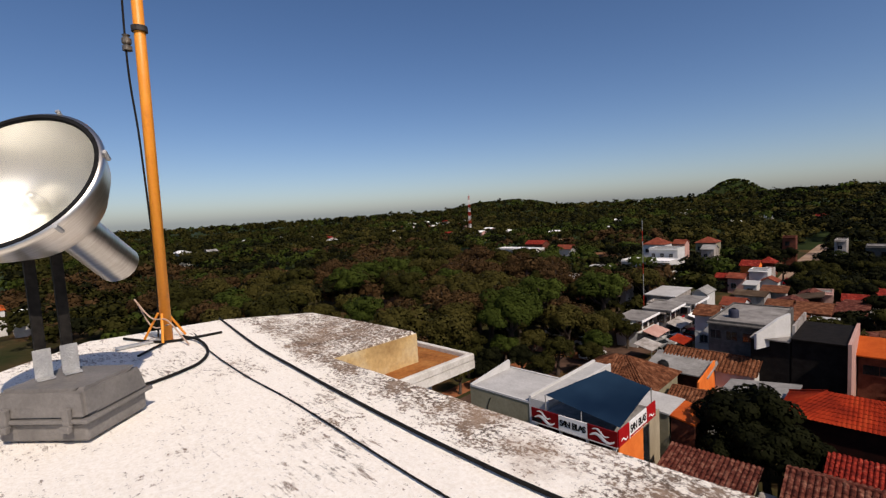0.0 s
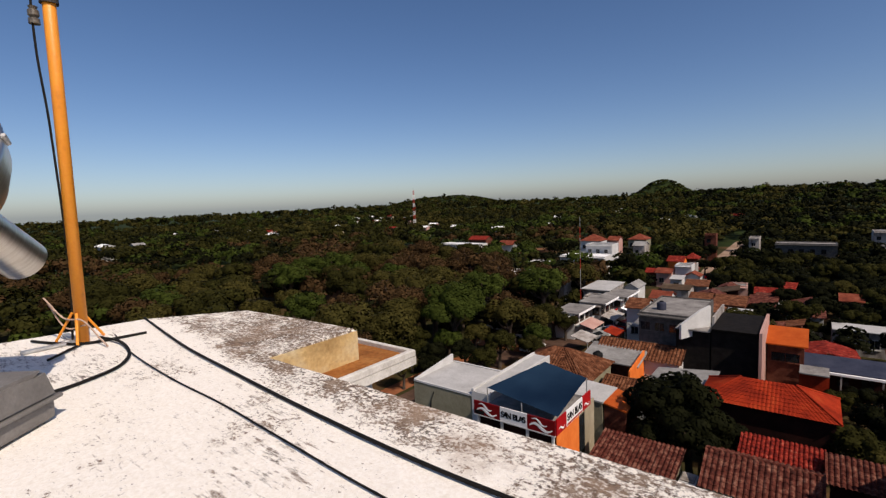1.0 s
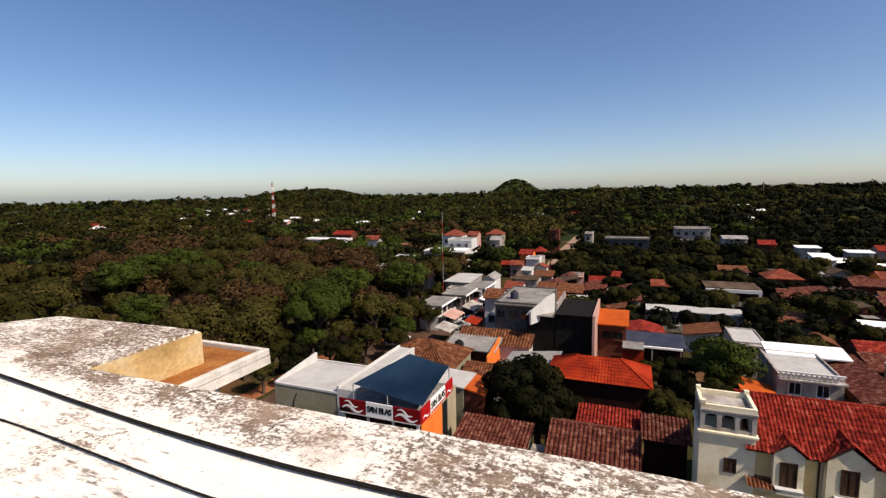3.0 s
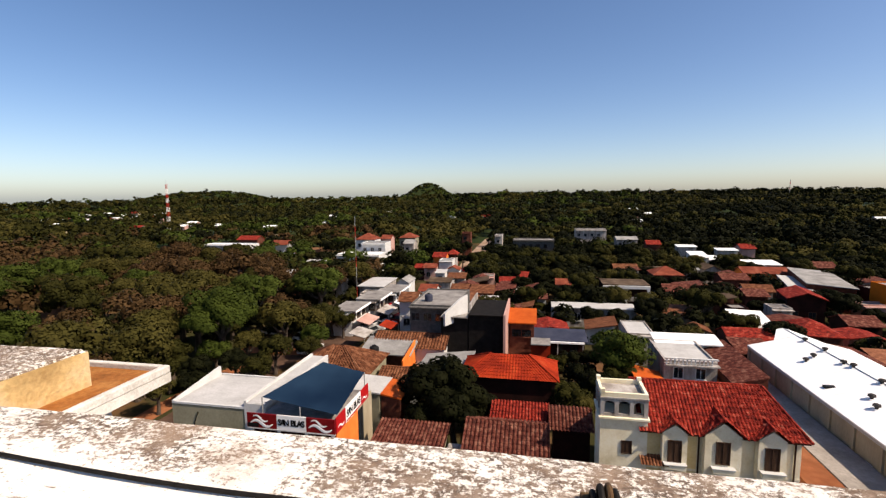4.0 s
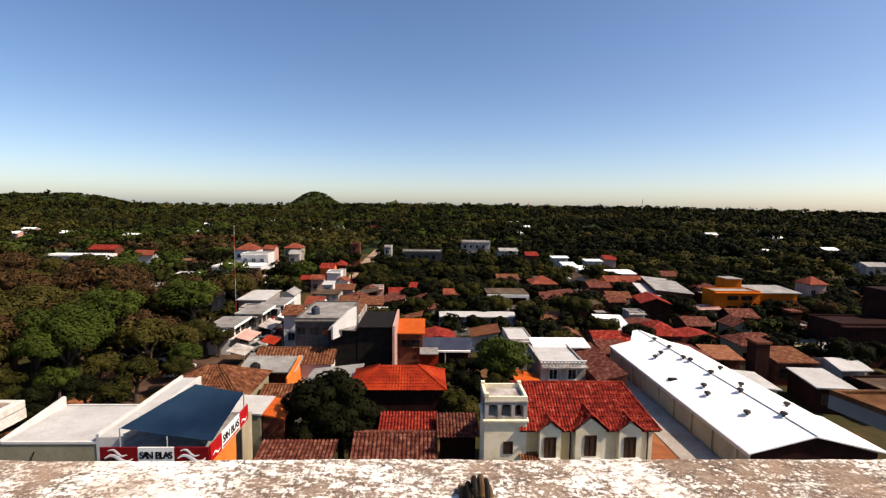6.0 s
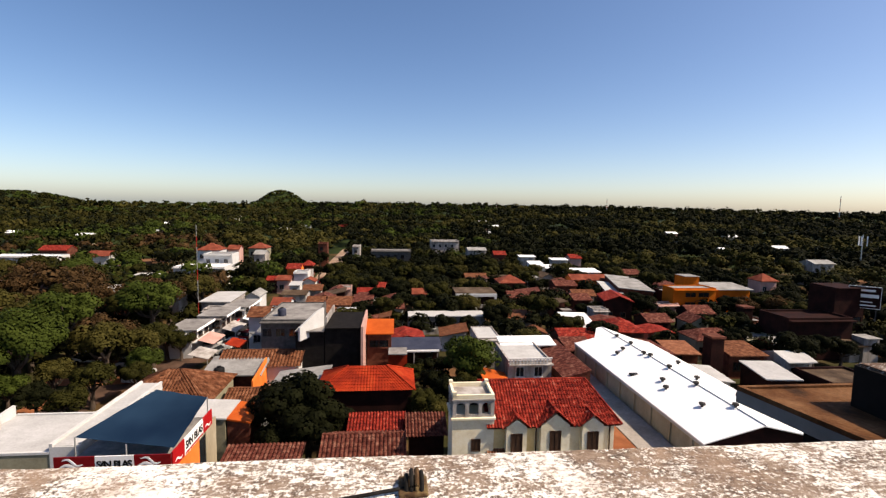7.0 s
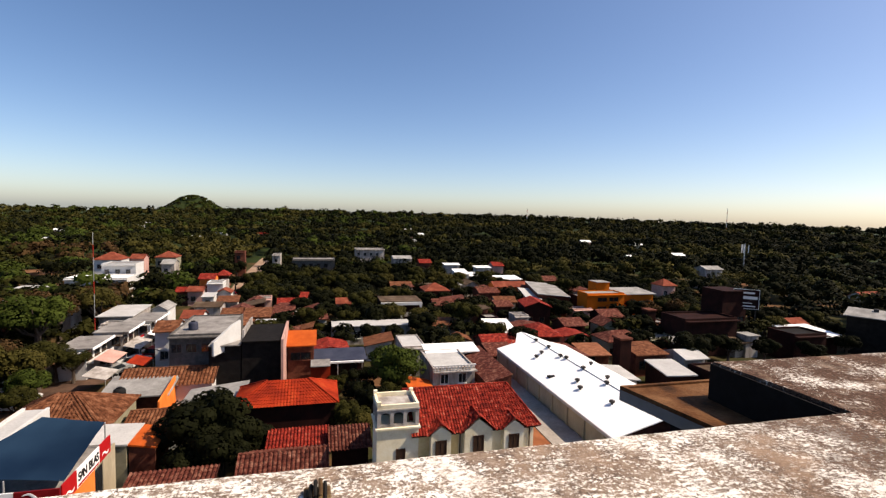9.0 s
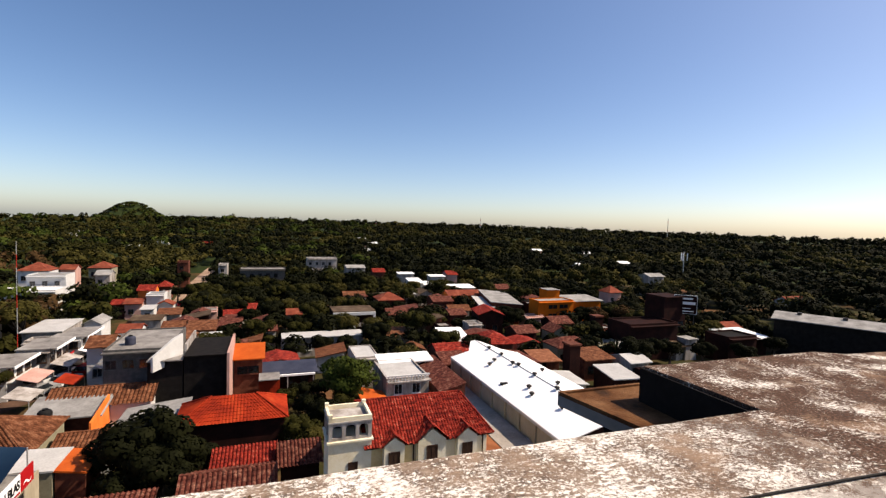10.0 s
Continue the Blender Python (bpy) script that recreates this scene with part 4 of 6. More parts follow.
def long_shed():
    """Long shed with a low white sheet roof and turbine vents."""
    ob = thing("warehouse", "long beige warehouse with a white sheet roof", "warehouse")
    TAKEN.append((18, 36, 18, 66))
    x0, x1, xr, y0, y1, e, r = 23.9, 34.2, 28.9, 31.9, 58.5, 5.45, 6.75
    part("wall", hull([(x, y, z) for x in (x0 + 0.25, x1 - 0.25) for y in (y0 + 0.3, y1) for z in (-0.5, e - 0.12)] + [(xr, y0 + 0.3, r - 0.12), (xr, y1, r - 0.12)]), M["beige"], ob, "stained beige rendered wall")

    # dark brown panel over the beige gable end
    part("gable", hull([(x0 + 0.3, y0 + 0.27, 2.2), (x1 - 0.3, y0 + 0.27, 2.2), (x0 + 0.3, y0 + 0.27, e - 0.15), (x1 - 0.3, y0 + 0.27, e - 0.15), (xr, y0 + 0.27, r - 0.15), (x0 + 0.3, y0 + 0.295, 2.2), (x1 - 0.3, y0 + 0.295, 2.2), (xr, y0 + 0.295, r - 0.15)]), M["dark_brick"], ob, "dark brown gable end")

    def plate(a, b, c, d):
        bm = bmesh.new()
        hi, lo = [bm.verts.new(p) for p in (a, b, c, d)], [bm.verts.new((p[0], p[1], p[2] - 0.1)) for p in (a, b, c, d)]
        bm.faces.new(hi)
        bm.faces.new(lo[::-1])
        for i in range(4):
            bm.faces.new((hi[i], lo[i], lo[(i + 1) % 4], hi[(i + 1) % 4]))
        bmesh.ops.recalc_face_normals(bm, faces=bm.faces)
        return bm
    sheets = 13
    for k in range(sheets):
        a, b = y0 + (y1 - y0) * k / sheets, y0 + (y1 - y0) * (k + 1) / sheets - 0.015
        part("roof_sheet", plate((x0, a, e), (xr, a, r), (xr, b, r), (x0, b, e)), M["white_sheet"], ob)
        right = x1 if b > 39 else x1 + 0.35
        part("roof_sheet", plate((xr, a, r), (right, a, e), (right, b, e), (xr, b, r)), M["white_sheet"], ob)
    part("ridge_cap", tube([(xr, y0, r + 0.02), (xr, y1 + 3, r + 0.02)], 0.06, 6), M["galv"], ob)
    part("roof_sheet", plate((26.6, y1 + 0.02, 6.2), (xr, y1 + 0.02, r), (xr, y1 + 3.2, r), (28.2, y1 + 3.2, 6.6)), M["white_sheet"], ob)
    part("roof_sheet", plate((xr, y1 + 0.02, r), (31.6, y1 + 0.02, 6.1), (29.2, y1 + 3.2, 6.7), (xr, y1 + 3.2, r)), M["white_sheet"], ob)
    part("fascia", box(x0 + 0.02, x0 + 0.1, y0, y1, e - 0.35, e - 0.11), M["galv"], ob)
    for k in range(9):
        y = y0 + 1.5 + k * 3.1
        part("pilaster", box(x0 + 0.08, x0 + 0.25, y, y + 0.3, 0, e - 0.4), M["beige"], ob)
    for k, z in ((34.5, 2.6), (37.5, 2.6), (44, 2.4)):
        part("air_unit", box(x0 - 0.2, x0 + 0.24, k, k + 0.8, z, z + 0.55, 0.03), M["white"], ob)

    def vent(x, y):
        z = (e + (r - e) * (x - x0) / (xr - x0)) if x < xr else (r - (r - e) * (x - xr) / (x1 - xr))
        v = part("turbine_vent", lathe([(0.16, -0.1), (0.16, 0.22), (0.3, 0.27), (0.34, 0.4), (0.29, 0.53), (0.15, 0.6), (0.0005, 0.62)], 14), M["bracket"], ob)
        v.matrix_basis = pose(x, y, z) @ Matrix.Scale(0.75, 4)
        for q in range(7):
            a = q * math.tau / 7
            part("vane", box(0.3, 0.36, -0.025, 0.025, 0.27, 0.53), M["bracket"], v).matrix_basis = pose(0, 0, 0, 0, 0, math.degrees(a))
        part("flashing", box(-0.36, 0.36, -0.36, 0.36, -0.06, 0.03), M["white_sheet"], v)
    for x, y in ((28.75, 56.6), (28.9, 53.2), (28.6, 49.6), (28.85, 48.6), (28.8, 44.8), (28.7, 40.2), (28.9, 35.2), (26.4, 51.5), (27.4, 52.2), (26.8, 42.6), (26.2, 41.0), (26.9, 36.6), (31.8, 48.0), (30.2, 42.3), (32.0, 38.8)):
        vent(x, y)
    part("gutter_hole", box(25.0, 26.1, 45.4, 45.9, 5.75, 5.95), M["dark_opening"], ob)
    return ob


long_shed()


def text_part(body, size, m, parent, mat, wide):
    """Raised letters, each a mesh of its own, evenly spaced over the given width."""
    for k, sign_letter in enumerate(body):
        if sign_letter == " ":
            continue
        c = bpy.data.curves.new("letter", "FONT")
        c.body, c.size, c.align_x, c.align_y, c.extrude, c.offset = sign_letter, size, "CENTER", "CENTER", 0.012, 0.022
        ob = new("letter", c)
        me = bpy.data.meshes.new_from_object(ob.evaluated_get(bpy.context.evaluated_depsgraph_get()))
        bpy.data.objects.remove(ob)
        me.materials.clear()
        me.materials.append(mat)
        made = new("letter", me)
        made.parent = parent
        made.matrix_basis = m @ Matrix.Translation((wide * ((k + 0.5) / len(body) - 0.5), 0, 0))


def swoosh(parent, m, w, mat):
    """A plain white wave, in place of a drinks mark."""
    pts = [(w * (k / 10 - 0.5), 0, 0.12 * w * math.sin(k / 10 * math.tau)) for k in range(11)]
    ob = part("emblem", tube(pts, 0.07 * w, 6, taper=[w * (0.015 + 0.06 * math.sin(math.pi * (k + 0.5) / 11)) for k in range(11)]), mat, parent)
    ob.matrix_basis = m @ Matrix.Diagonal((1, 0.15, 1, 1))
    return ob


def corner_shop():
    """Corner shop with sign bands, a terrace under a dark net, and a white-roofed wing."""
    ob = thing("shop", "corner shop with red sign bands and dark shade net", "shop", pose(-0.35, 0.5, 0.06))
    TAKEN.append((-33, -10, 20, 46))
    part("wall", box(-21.4, -14.3, 31.2, 38.4, -0.5, 5.2), M["olive"], ob)
    part("terrace", box(-21.4, -14.25, 30.7, 38.4, 5.2, 5.36), M["slab"], ob)
    part("wall", box(-14.3, -14.22, 30.9, 35.1, -0.5, 5.15), M["orange"], ob, "bright orange painted wall")
    part("wall", box(-14.3, -14.2, 36.32, 38.4, -0.5, 5.4), M["beige"], ob)
    part("shopfront", box(-14.3, -14.24, 35.12, 36.3, 0, 4.9), M["glass"], ob)
    for x in (-21.2, -18.9, -16.6, -14.45):
        part("post", box(x - 0.09, x + 0.09, 30.62, 30.8, 0, 5.2), M["white"], ob)
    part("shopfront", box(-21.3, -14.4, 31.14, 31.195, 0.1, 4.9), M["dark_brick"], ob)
    bands = (("-y", -21.5, -19.0, "sign_maroon"), ("-y", -18.97, -16.55, "sign_white"), ("-y", -16.52, -14.22, "sign_maroon"))
    for k, (f, a, b, mat) in enumerate(bands):
        s = part("sign_panel", box(a, b, 30.55, 30.64, 5.25, 6.4), M[mat], ob)
        if mat == "sign_white":
            text_part("SAN BLAS", 0.66, pose((a + b) / 2, 30.54, 5.82, 90), s, M["sign_black"], 2.2)
        else:
            swoosh(s, pose((a + b) / 2, 30.54, 5.62), 1.9, M["sign_white"])
            swoosh(s, pose((a + b) / 2 - 0.1, 30.54, 6.02, 0, 12), 1.3, M["sign_white"])
            if k == 0:
                part("dark_field", box(a + 0.08, a + 1.0, 30.53, 30.548, 5.3, 5.62), M["sign_black"], s)
    part("sign_edge", box(-21.5, -14.2, 30.53, 30.66, 5.16, 5.24), M["white"], ob)
    for a, b, mat in ((30.66, 32.4, "sign_red"), (32.43, 35.6, "sign_white"), (35.63, 37.4, "sign_red")):
        s = part("sign_panel", box(-14.2, -14.11, a, b, 5.25, 6.5), M[mat], ob)
        if mat == "sign_white":
            text_part("SAN BLAS", 0.8, pose(-14.1, (a + b) / 2, 5.88, 90, 0, 90), s, M["sign_black"], 2.9)
            part("red_field", box(-14.108, -14.1, a + 0.1, b - 0.1, 5.29, 5.44), M["sign_red"], s)
        else:
            swoosh(s, pose(-14.1, (a + b) / 2, 5.6, 0, 0, 90), 1.1, M["sign_white"])
    # net over the terrace
    corners = ((-21.0, 31.9, 7.1), (-14.4, 31.5, 6.35), (-14.6, 37.8, 7.3), (-19.2, 39.2, 7.5))
    a, b, c, d = (Vector(q) for q in corners)
    bm, n = bmesh.new(), 14
    grid = []
    for i in range(n + 1):
        row = []
        for j in range(n + 1):
            u, v = i / n, j / n
            p = a.lerp(b, u).lerp(d.lerp(c, u), v)
            p.z -= 0.45 * math.sin(math.pi * u) * math.sin(math.pi * v) - 0.05 * noise.noise(Vector((u * 5, v * 5, 1)))
            row.append(bm.verts.new(p))
        grid.append(row)
    for i in range(n):
        for j in range(n):
            bm.faces.new((grid[i][j], grid[i + 1][j], grid[i + 1][j + 1], grid[i][j + 1]))
    part("shade_net", bm, M["net"], ob, "dark blue shade net, slightly sagging", smooth=True)
    for p in corners + ((-17.4, 31.3, 6.8),):
        part("net_post", tube([(p[0], p[1], 5.3), p], 0.05, 8), M["galv"], ob)
    w = thing("shop_annex", "khaki annex with a flat pale roof", "building")
    part("wall", box(-31.2, -24.1, 33.95, 40.3, -0.5, 5.2), M["olive"], w)
    part("roof", box(-30.95, -24.12, 34.1, 40.28, 5.202, 5.3), M["pale_sheet"], w)
    part("parapet", hull([(x, y, z) for x in (-31.2, -30.95) for y, z in ((33.95, 5.2), (33.95, 5.42), (40.3, 6.2), (40.3, 5.2))]), M["white"], w)
    part("coping", box(-30.94, -24.12, 33.9, 34.09, 5.2, 5.38), M["white"], w)
    part("coping", box(-30.94, -24.12, 40.29, 40.5, 5.0, 5.42), M["white"], w)
    wing = part("white_wing", box(-24.08, -22.1, 33.9, 46.0, -0.5, 5.75), M["white"], w, "whitewashed narrow wing")
    part("parapet", box(-24.08, -23.86, 33.9, 46.0, 5.752, 5.98), M["white"], wing)
    part("parapet", box(-22.3, -22.08, 34.2, 46.0, 5.752, 5.9), M["white"], wing)
    part("roof", box(-23.85, -22.31, 34.0, 45.9, 5.752, 5.79), M["pale_sheet"], wing)
    part("drain_pipe", tube([(-28.6, 33.9, 4.6), (-29.0, 33.88, 3.6), (-29.1, 33.88, 2.2)], 0.05, 6), M["cable"], w)
    return ob


corner_shop()


def tiled(name, label, x0, x1, y0, y1, eave, ridge, kind, wall="dark_brick", tile="tile_old", pitch=0.3, front=3.0, depth=0.12):
    """A tiled house near enough for its tile rows to be told apart."""
    ob = thing(name, label, "house")
    TAKEN.append((x0 - 1, x1 + 1, y0 - front, y1 + 1))
    ym, xm = (y0 + y1) / 2, (x0 + x1) / 2
    o = 0.35
    if kind == "gable_x":
        part("wall", hull([(x, y, z) for x in (x0, x1) for y in (y0, y1) for z in (-0.5, eave - 0.05)] + [(x0, ym, ridge - 0.15), (x1, ym, ridge - 0.15)]), M[wall], ob)
        bm = tile_slope(bmesh.new(), (x0 - o, y0 - o, eave), (x1 + o, y0 - o, eave), (x0 - o, ym, ridge), (x1 + o, ym, ridge), pitch, 0.42, depth)
        part("roof", bm, M[tile], ob)
        part("roof", tile_slope(bmesh.new(), (x1 + o, y1 + o, eave), (x0 - o, y1 + o, eave), (x1 + o, ym, ridge), (x0 - o, ym, ridge), pitch, 0.42, depth), M[tile], ob)
        part("ridge", ridge_caps(bmesh.new(), (x0 - o, ym, ridge + 0.05), (x1 + o, ym, ridge + 0.05)), M[tile], ob)
    elif kind == "mono_y":
        part("wall", hull([(x, y0, z) for x in (x0, x1) for z in (-0.5, eave - 0.08)] + [(x, y1, z) for x in (x0, x1) for z in (-0.5, ridge - 0.08)]), M[wall], ob)
        part("roof", tile_slope(bmesh.new(), (x0 - o, y0 - o, eave), (x1 + o, y0 - o, eave), (x0 - o, y1, ridge), (x1 + o, y1, ridge), pitch, 0.42, depth), M[tile], ob)
    else:
        s = min(x1 - x0, y1 - y0) / 2
        part("wall", box(x0, x1, y0, y1, -0.5, eave - 0.03), M[wall], ob)
        if x1 - x0 >= y1 - y0:
            A, B = (x0 + s, ym, ridge), (x1 - s, ym, ridge)
        else:
            A, B = (xm, y0 + s, ridge), (xm, y1 - s, ridge)
        c = [(x0 - o, y0 - o, eave), (x1 + o, y0 - o, eave), (x1 + o, y1 + o, eave), (x0 - o, y1 + o, eave)]
        if x1 - x0 >= y1 - y0:
            quads = ((c[0], c[1], A, B), (c[1], c[2], B, B), (c[2], c[3], B, A), (c[3], c[0], A, A))
        else:
            quads = ((c[0], c[1], A, A), (c[1], c[2], A, B), (c[2], c[3], B, B), (c[3], c[0], B, A))
        for q in quads:
            part("roof", tile_slope(bmesh.new(), *q, pitch, 0.42, depth), M[tile], ob)
        for q, p in zip(c, (A, B, B, A) if x1 - x0 >= y1 - y0 else (A, A, B, B)):
            part("ridge", ridge_caps(bmesh.new(), (q[0], q[1], q[2] + 0.05), (p[0], p[1], p[2] + 0.05)), M[tile], ob)
    return ob


tiled("tiled_house", "dark house under a painted red tile roof", -7.3, 2.0, 46.3, 51.6, 4.5, 6.1, "hip", "dark_brick", "tile_red", 0.3, depth=0.05)
tiled("tiled_house", "low house with old brown barrel tiles", -5.2, 0.9, 34.2, 39.8, 3.1, 4.5, "gable_x", "olive", "tile_old", 0.34)
tiled("tiled_house", "low shed with red tile roof", -3.6, 1.0, 40.3, 43.0, 3.0, 3.6, "mono_y", "white", "tile", 0.3)
tiled("tiled_house", "dark low outhouse with red tile roof", 1.6, 4.6, 38.8, 41.6, 3.3, 4.1, "mono_y", "dark_brick", "tile_old", 0.3)
tiled("tiled_house", "low house with brown clay tile roof", -12.6, -7.2, 33.0, 37.2, 3.0, 3.8, "mono_y", "olive", "tile_old", 0.32)
tiled("tiled_house", "old house under a brown hipped tile roof", -27.2, -18.2, 46.3, 54.0, 3.4, 5.6, "hip", "olive", "tile_brown", 0.34)
tiled("tiled_house", "low house with worn brown tile roof", -17.2, -12.8, 48.4, 52.8, 2.3, 3.2, "gable_x", "white", "tile_brown", 0.34)
tiled("tiled_house", "house with long brown clay tile roof", -21.0, -11.6, 57.6, 62.6, 3.2, 4.5, "gable_x", "white", "tile_brown", 0.4)


low_wall = thing("cistern", "small whitewashed cistern between the tiled houses", "tank")
part("body", box(-6.9, -5.8, 34.6, 36.0, -0.5, 2.7, 0.04), M["white"], low_wall)
part("lid", box(-6.8, -5.9, 34.7, 35.9, 2.702, 2.8, 0.02), M["old_white"], low_wall)


# ---- middle town ----
def w_row(face, n, start, step, z0, ww, wh):
    return [(face, start + k * step, z0, ww, wh) for k in range(n)]


house("flat_block", "grey two-storey block with a weathered flat roof", -14.0, 68.2, 6.8, 11.4, 7.6, "flat", wall="grey_render", roof="slab", parapet=0.25, windows=w_row("-y", 4, -2.6, 1.7, 5.6, 1.1, 1.0) + w_row("-y", 4, -2.6, 1.7, 2.0, 1.1, 1.3), category="building", frame_mat="grey_render")
gable = thing("gable_wall", "stained white stepped party wall", "wall")
part("wall", hull([(x, y, z) for x, y, z in ((-11.6, 58.6, 6.0), (-9.1, 61.8, 6.6), (-11.6, 58.6, 7.7), (-9.1, 61.8, 9.6), (-9.9, 60.8, 9.2))] + [(x - 0.25, y + 0.2, z) for x, y, z in ((-11.6, 58.6, 6.0), (-9.1, 61.8, 6.6), (-11.6, 58.6, 7.7), (-9.1, 61.8, 9.6), (-9.9, 60.8, 9.2))]), M["white"], gable)
part("return_wall", box(-8.95, -8.72, 61.81, 69.5, 0, 8.3), M["old_white"], gable)
# both dark blocks carry their fronts' shade in the near-black wall colour
house("dark_block", "rendered block coloured near-black for shade, with a pink side wall", -6.4, 64.0, 4.6, 8.5, 7.4, "flat", wall="dark_render", roof="dark_render", parapet=0.0, category="building")
house("dark_block", "rendered wing of the block coloured dark as if unlit", -10.6, 61.5, 3.6, 3.4, 7.0, "flat", wall="dark_render", roof="slab", category="building")
side = thing("party_wall", "faded pink rendered party wall", "wall")
part("wall", box(-4.08, -3.8, 58.6, 68.5, -0.5, 7.8), M["pink"], side)
house("orange_block", "small block with an orange sheet roof and balcony", -2.0, 65.8, 3.4, 3.0, 5.4, "mono_y", rh=1.1, wall="brick", roof="orange_sheet", windows=[("-y", 0, 3.4, 2.6, 1.0)], category="building", frame_mat="brick")
house("brick_house", "small brick house with fibre-cement roof and orange end wall", -18.7, 57.2, 6.2, 3.6, 3.1, "mono_y", rh=0.8, wall="brick", roof="fibre", category="house")
ends = thing("end_wall", "orange rendered end wall", "wall")
part("wall", hull([(x, y, z) for x in (-15.58, -15.4) for y, z in ((52.0, -0.5), (52.0, 3.5), (57.7, 4.3), (57.7, -0.5))]), M["orange"], ends)
house("lean_to", "brick lean-to with an orange sheet roof", -13.5, 43.0, 1.9, 3.6, 4.1, "mono_x", rh=-0.4, wall="brick", roof="orange_sheet", front=2, over=0.12)
house("lean_to", "pale fibre-cement lean-to roof", -16.05, 43.0, 2.9, 3.8, 4.3, "mono_x", rh=-0.15, wall="olive", roof="pale_sheet", front=2, over=0.12)
house("grey_roof_house", "low house with pale fibre-cement roof", -10.2, 52.6, 5.4, 4.6, 3.3, "mono_x", rh=0.7, wall="old_white", roof="fibre", front=2)
house("blue_roof_house", "low dark house with blue-grey sheet roof", 3.1, 66.6, 6.8, 3.6, 3.0, "mono_y", rh=0.4, wall="dark_brick", roof="blue_sheet", windows=w_row("-y", 3, -2, 2, 1.4, 1.0, 1.2), front=5, frame_mat="dark_brick")
lintel = thing("canopy_beam", "long white canopy beam on thin posts", "canopy")
part("beam", box(-0.4, 6.4, 63.6, 63.9, 2.85, 3.08), M["white_sheet"], lintel)
for x in (-0.2, 2.9, 6.2):
    part("post", box(x - 0.07, x + 0.07, 63.68, 63.82, 0, 2.85), M["old_white"], lintel)
house("red_hut", "small hut painted dull red", 0.6, 60.0, 2.4, 2.4, 4.2, "flat", wall="tile_red", roof="slab", front=3)
house("balcony_house", "white two-storey house with a balustraded terrace", 16.1, 56.0, 5.2, 7.6, 5.0, "flat", wall="old_white", roof="pale_sheet", parapet=0.28, windows=w_row("-y", 2, -1.2, 2.2, 3.4, 0.9, 1.1) + w_row("-y", 2, -1.2, 2.2, 0.9, 0.9, 1.2), front=3)
bal = thing("balustrade", "white concrete balustrade on a terrace edge", "railing")
for k in range(12):
    part("baluster", box(13.55 + k * 0.4, 13.67 + k * 0.4, 51.7, 51.82, 4.95, 5.6), M["white"], bal)
part("rail", box(13.4, 18.6, 51.64, 51.88, 5.6, 5.74), M["white"], bal)
part("bottom_rail", box(13.4, 18.6, 51.64, 51.88, 4.82, 4.95), M["white"], bal)
house("sheet_roof_house", "house with a white sheet roof", 17.8, 60.6, 6.8, 2.0, 5.0, "mono_y", rh=0.4, wall="white", roof="white_sheet", front=2)
house("sheet_roof_house", "low house with worn white flat roof", 13.7, 68.2, 3.4, 6.6, 4.2, "flat", parapet=0.2, wall="old_white", roof="pale_sheet", front=3)
house("red_lean_to", "red sheet roofed lean-to", 11.6, 51.0, 2.6, 4.0, 4.2, "mono_x", rh=-0.8, wall="white", roof="orange_sheet", front=1)
house("brick_row", "brick row house with dark tile roof", 20.6, 55.0, 3.0, 12.0, 4.2, "mono_x", rh=0.9, wall="brick", roof="tile_old", front=1, over=0.1)
# dark walls stand in for the shaded open storey behind the frame
house("white_frame_house", "house with shade-dark coloured walls under a white concrete roof slab", 16.8, 98.0, 8.6, 6.0, 5.3, "flat", wall="dark_brick", roof="brown_slab", parapet=0.0, front=5)
house("white_strip", "long low white building", 9.5, 84.5, 14, 4, 3.4, "flat", wall="old_white", roof="pale_sheet", windows=w_row("-y", 5, -5.2, 2.6, 1.2, 1.0, 1.2), front=6)
# street of shops
for k, (x, y, w, d, h, wall, rf, kind) in enumerate((
        (-31.5, 74.0, 3.6, 6.4, 3.9, "white", "slab", "flat"), (-30.0, 81.5, 3.8, 6.0, 4.2, "old_white", "slab", "flat"), (-28.8, 89.5, 4.0, 7.0, 4.0, "white", "slab", "flat"))):
    shop = house("street_shop", "white two-storey street shop with a flat roof", x, y, w, d, h, kind, wall=wall, roof=rf, parapet=0.35, windows=w_row("+x", 3, -2.2, 2.2, 2.7, 1.3, 1.2) + w_row("-y", 2, -1, 2, 2.7, 1.0, 1.1), group="shops along the street", front=3, category="shop", frame_mat="wood")
    part("balcony_slab", box(w / 2 + 0.02, w / 2 + 0.9, -d / 2 + 0.05, d / 2 - 0.05, 2.25, 2.42), M["white"], shop)
    part("balcony_front", box(w / 2 + 0.82, w / 2 + 0.9, -d / 2 + 0.05, d / 2 - 0.05, 2.43, 2.75), M[("white", "sign_red", "old_white")[k % 3]], shop)
    eave = part("eave_slab", box(-w / 2 - 0.02, w / 2 + 0.9, -d / 2 - 0.3, d / 2 + 0.3, h + 0.37, h + 0.49), M["slab"], shop)
    part("fascia", box(w / 2 + 0.902, w / 2 + 0.98, -d / 2 - 0.3, d / 2 + 0.3, h + 0.2, h + 0.55), M["white_sheet"], eave)
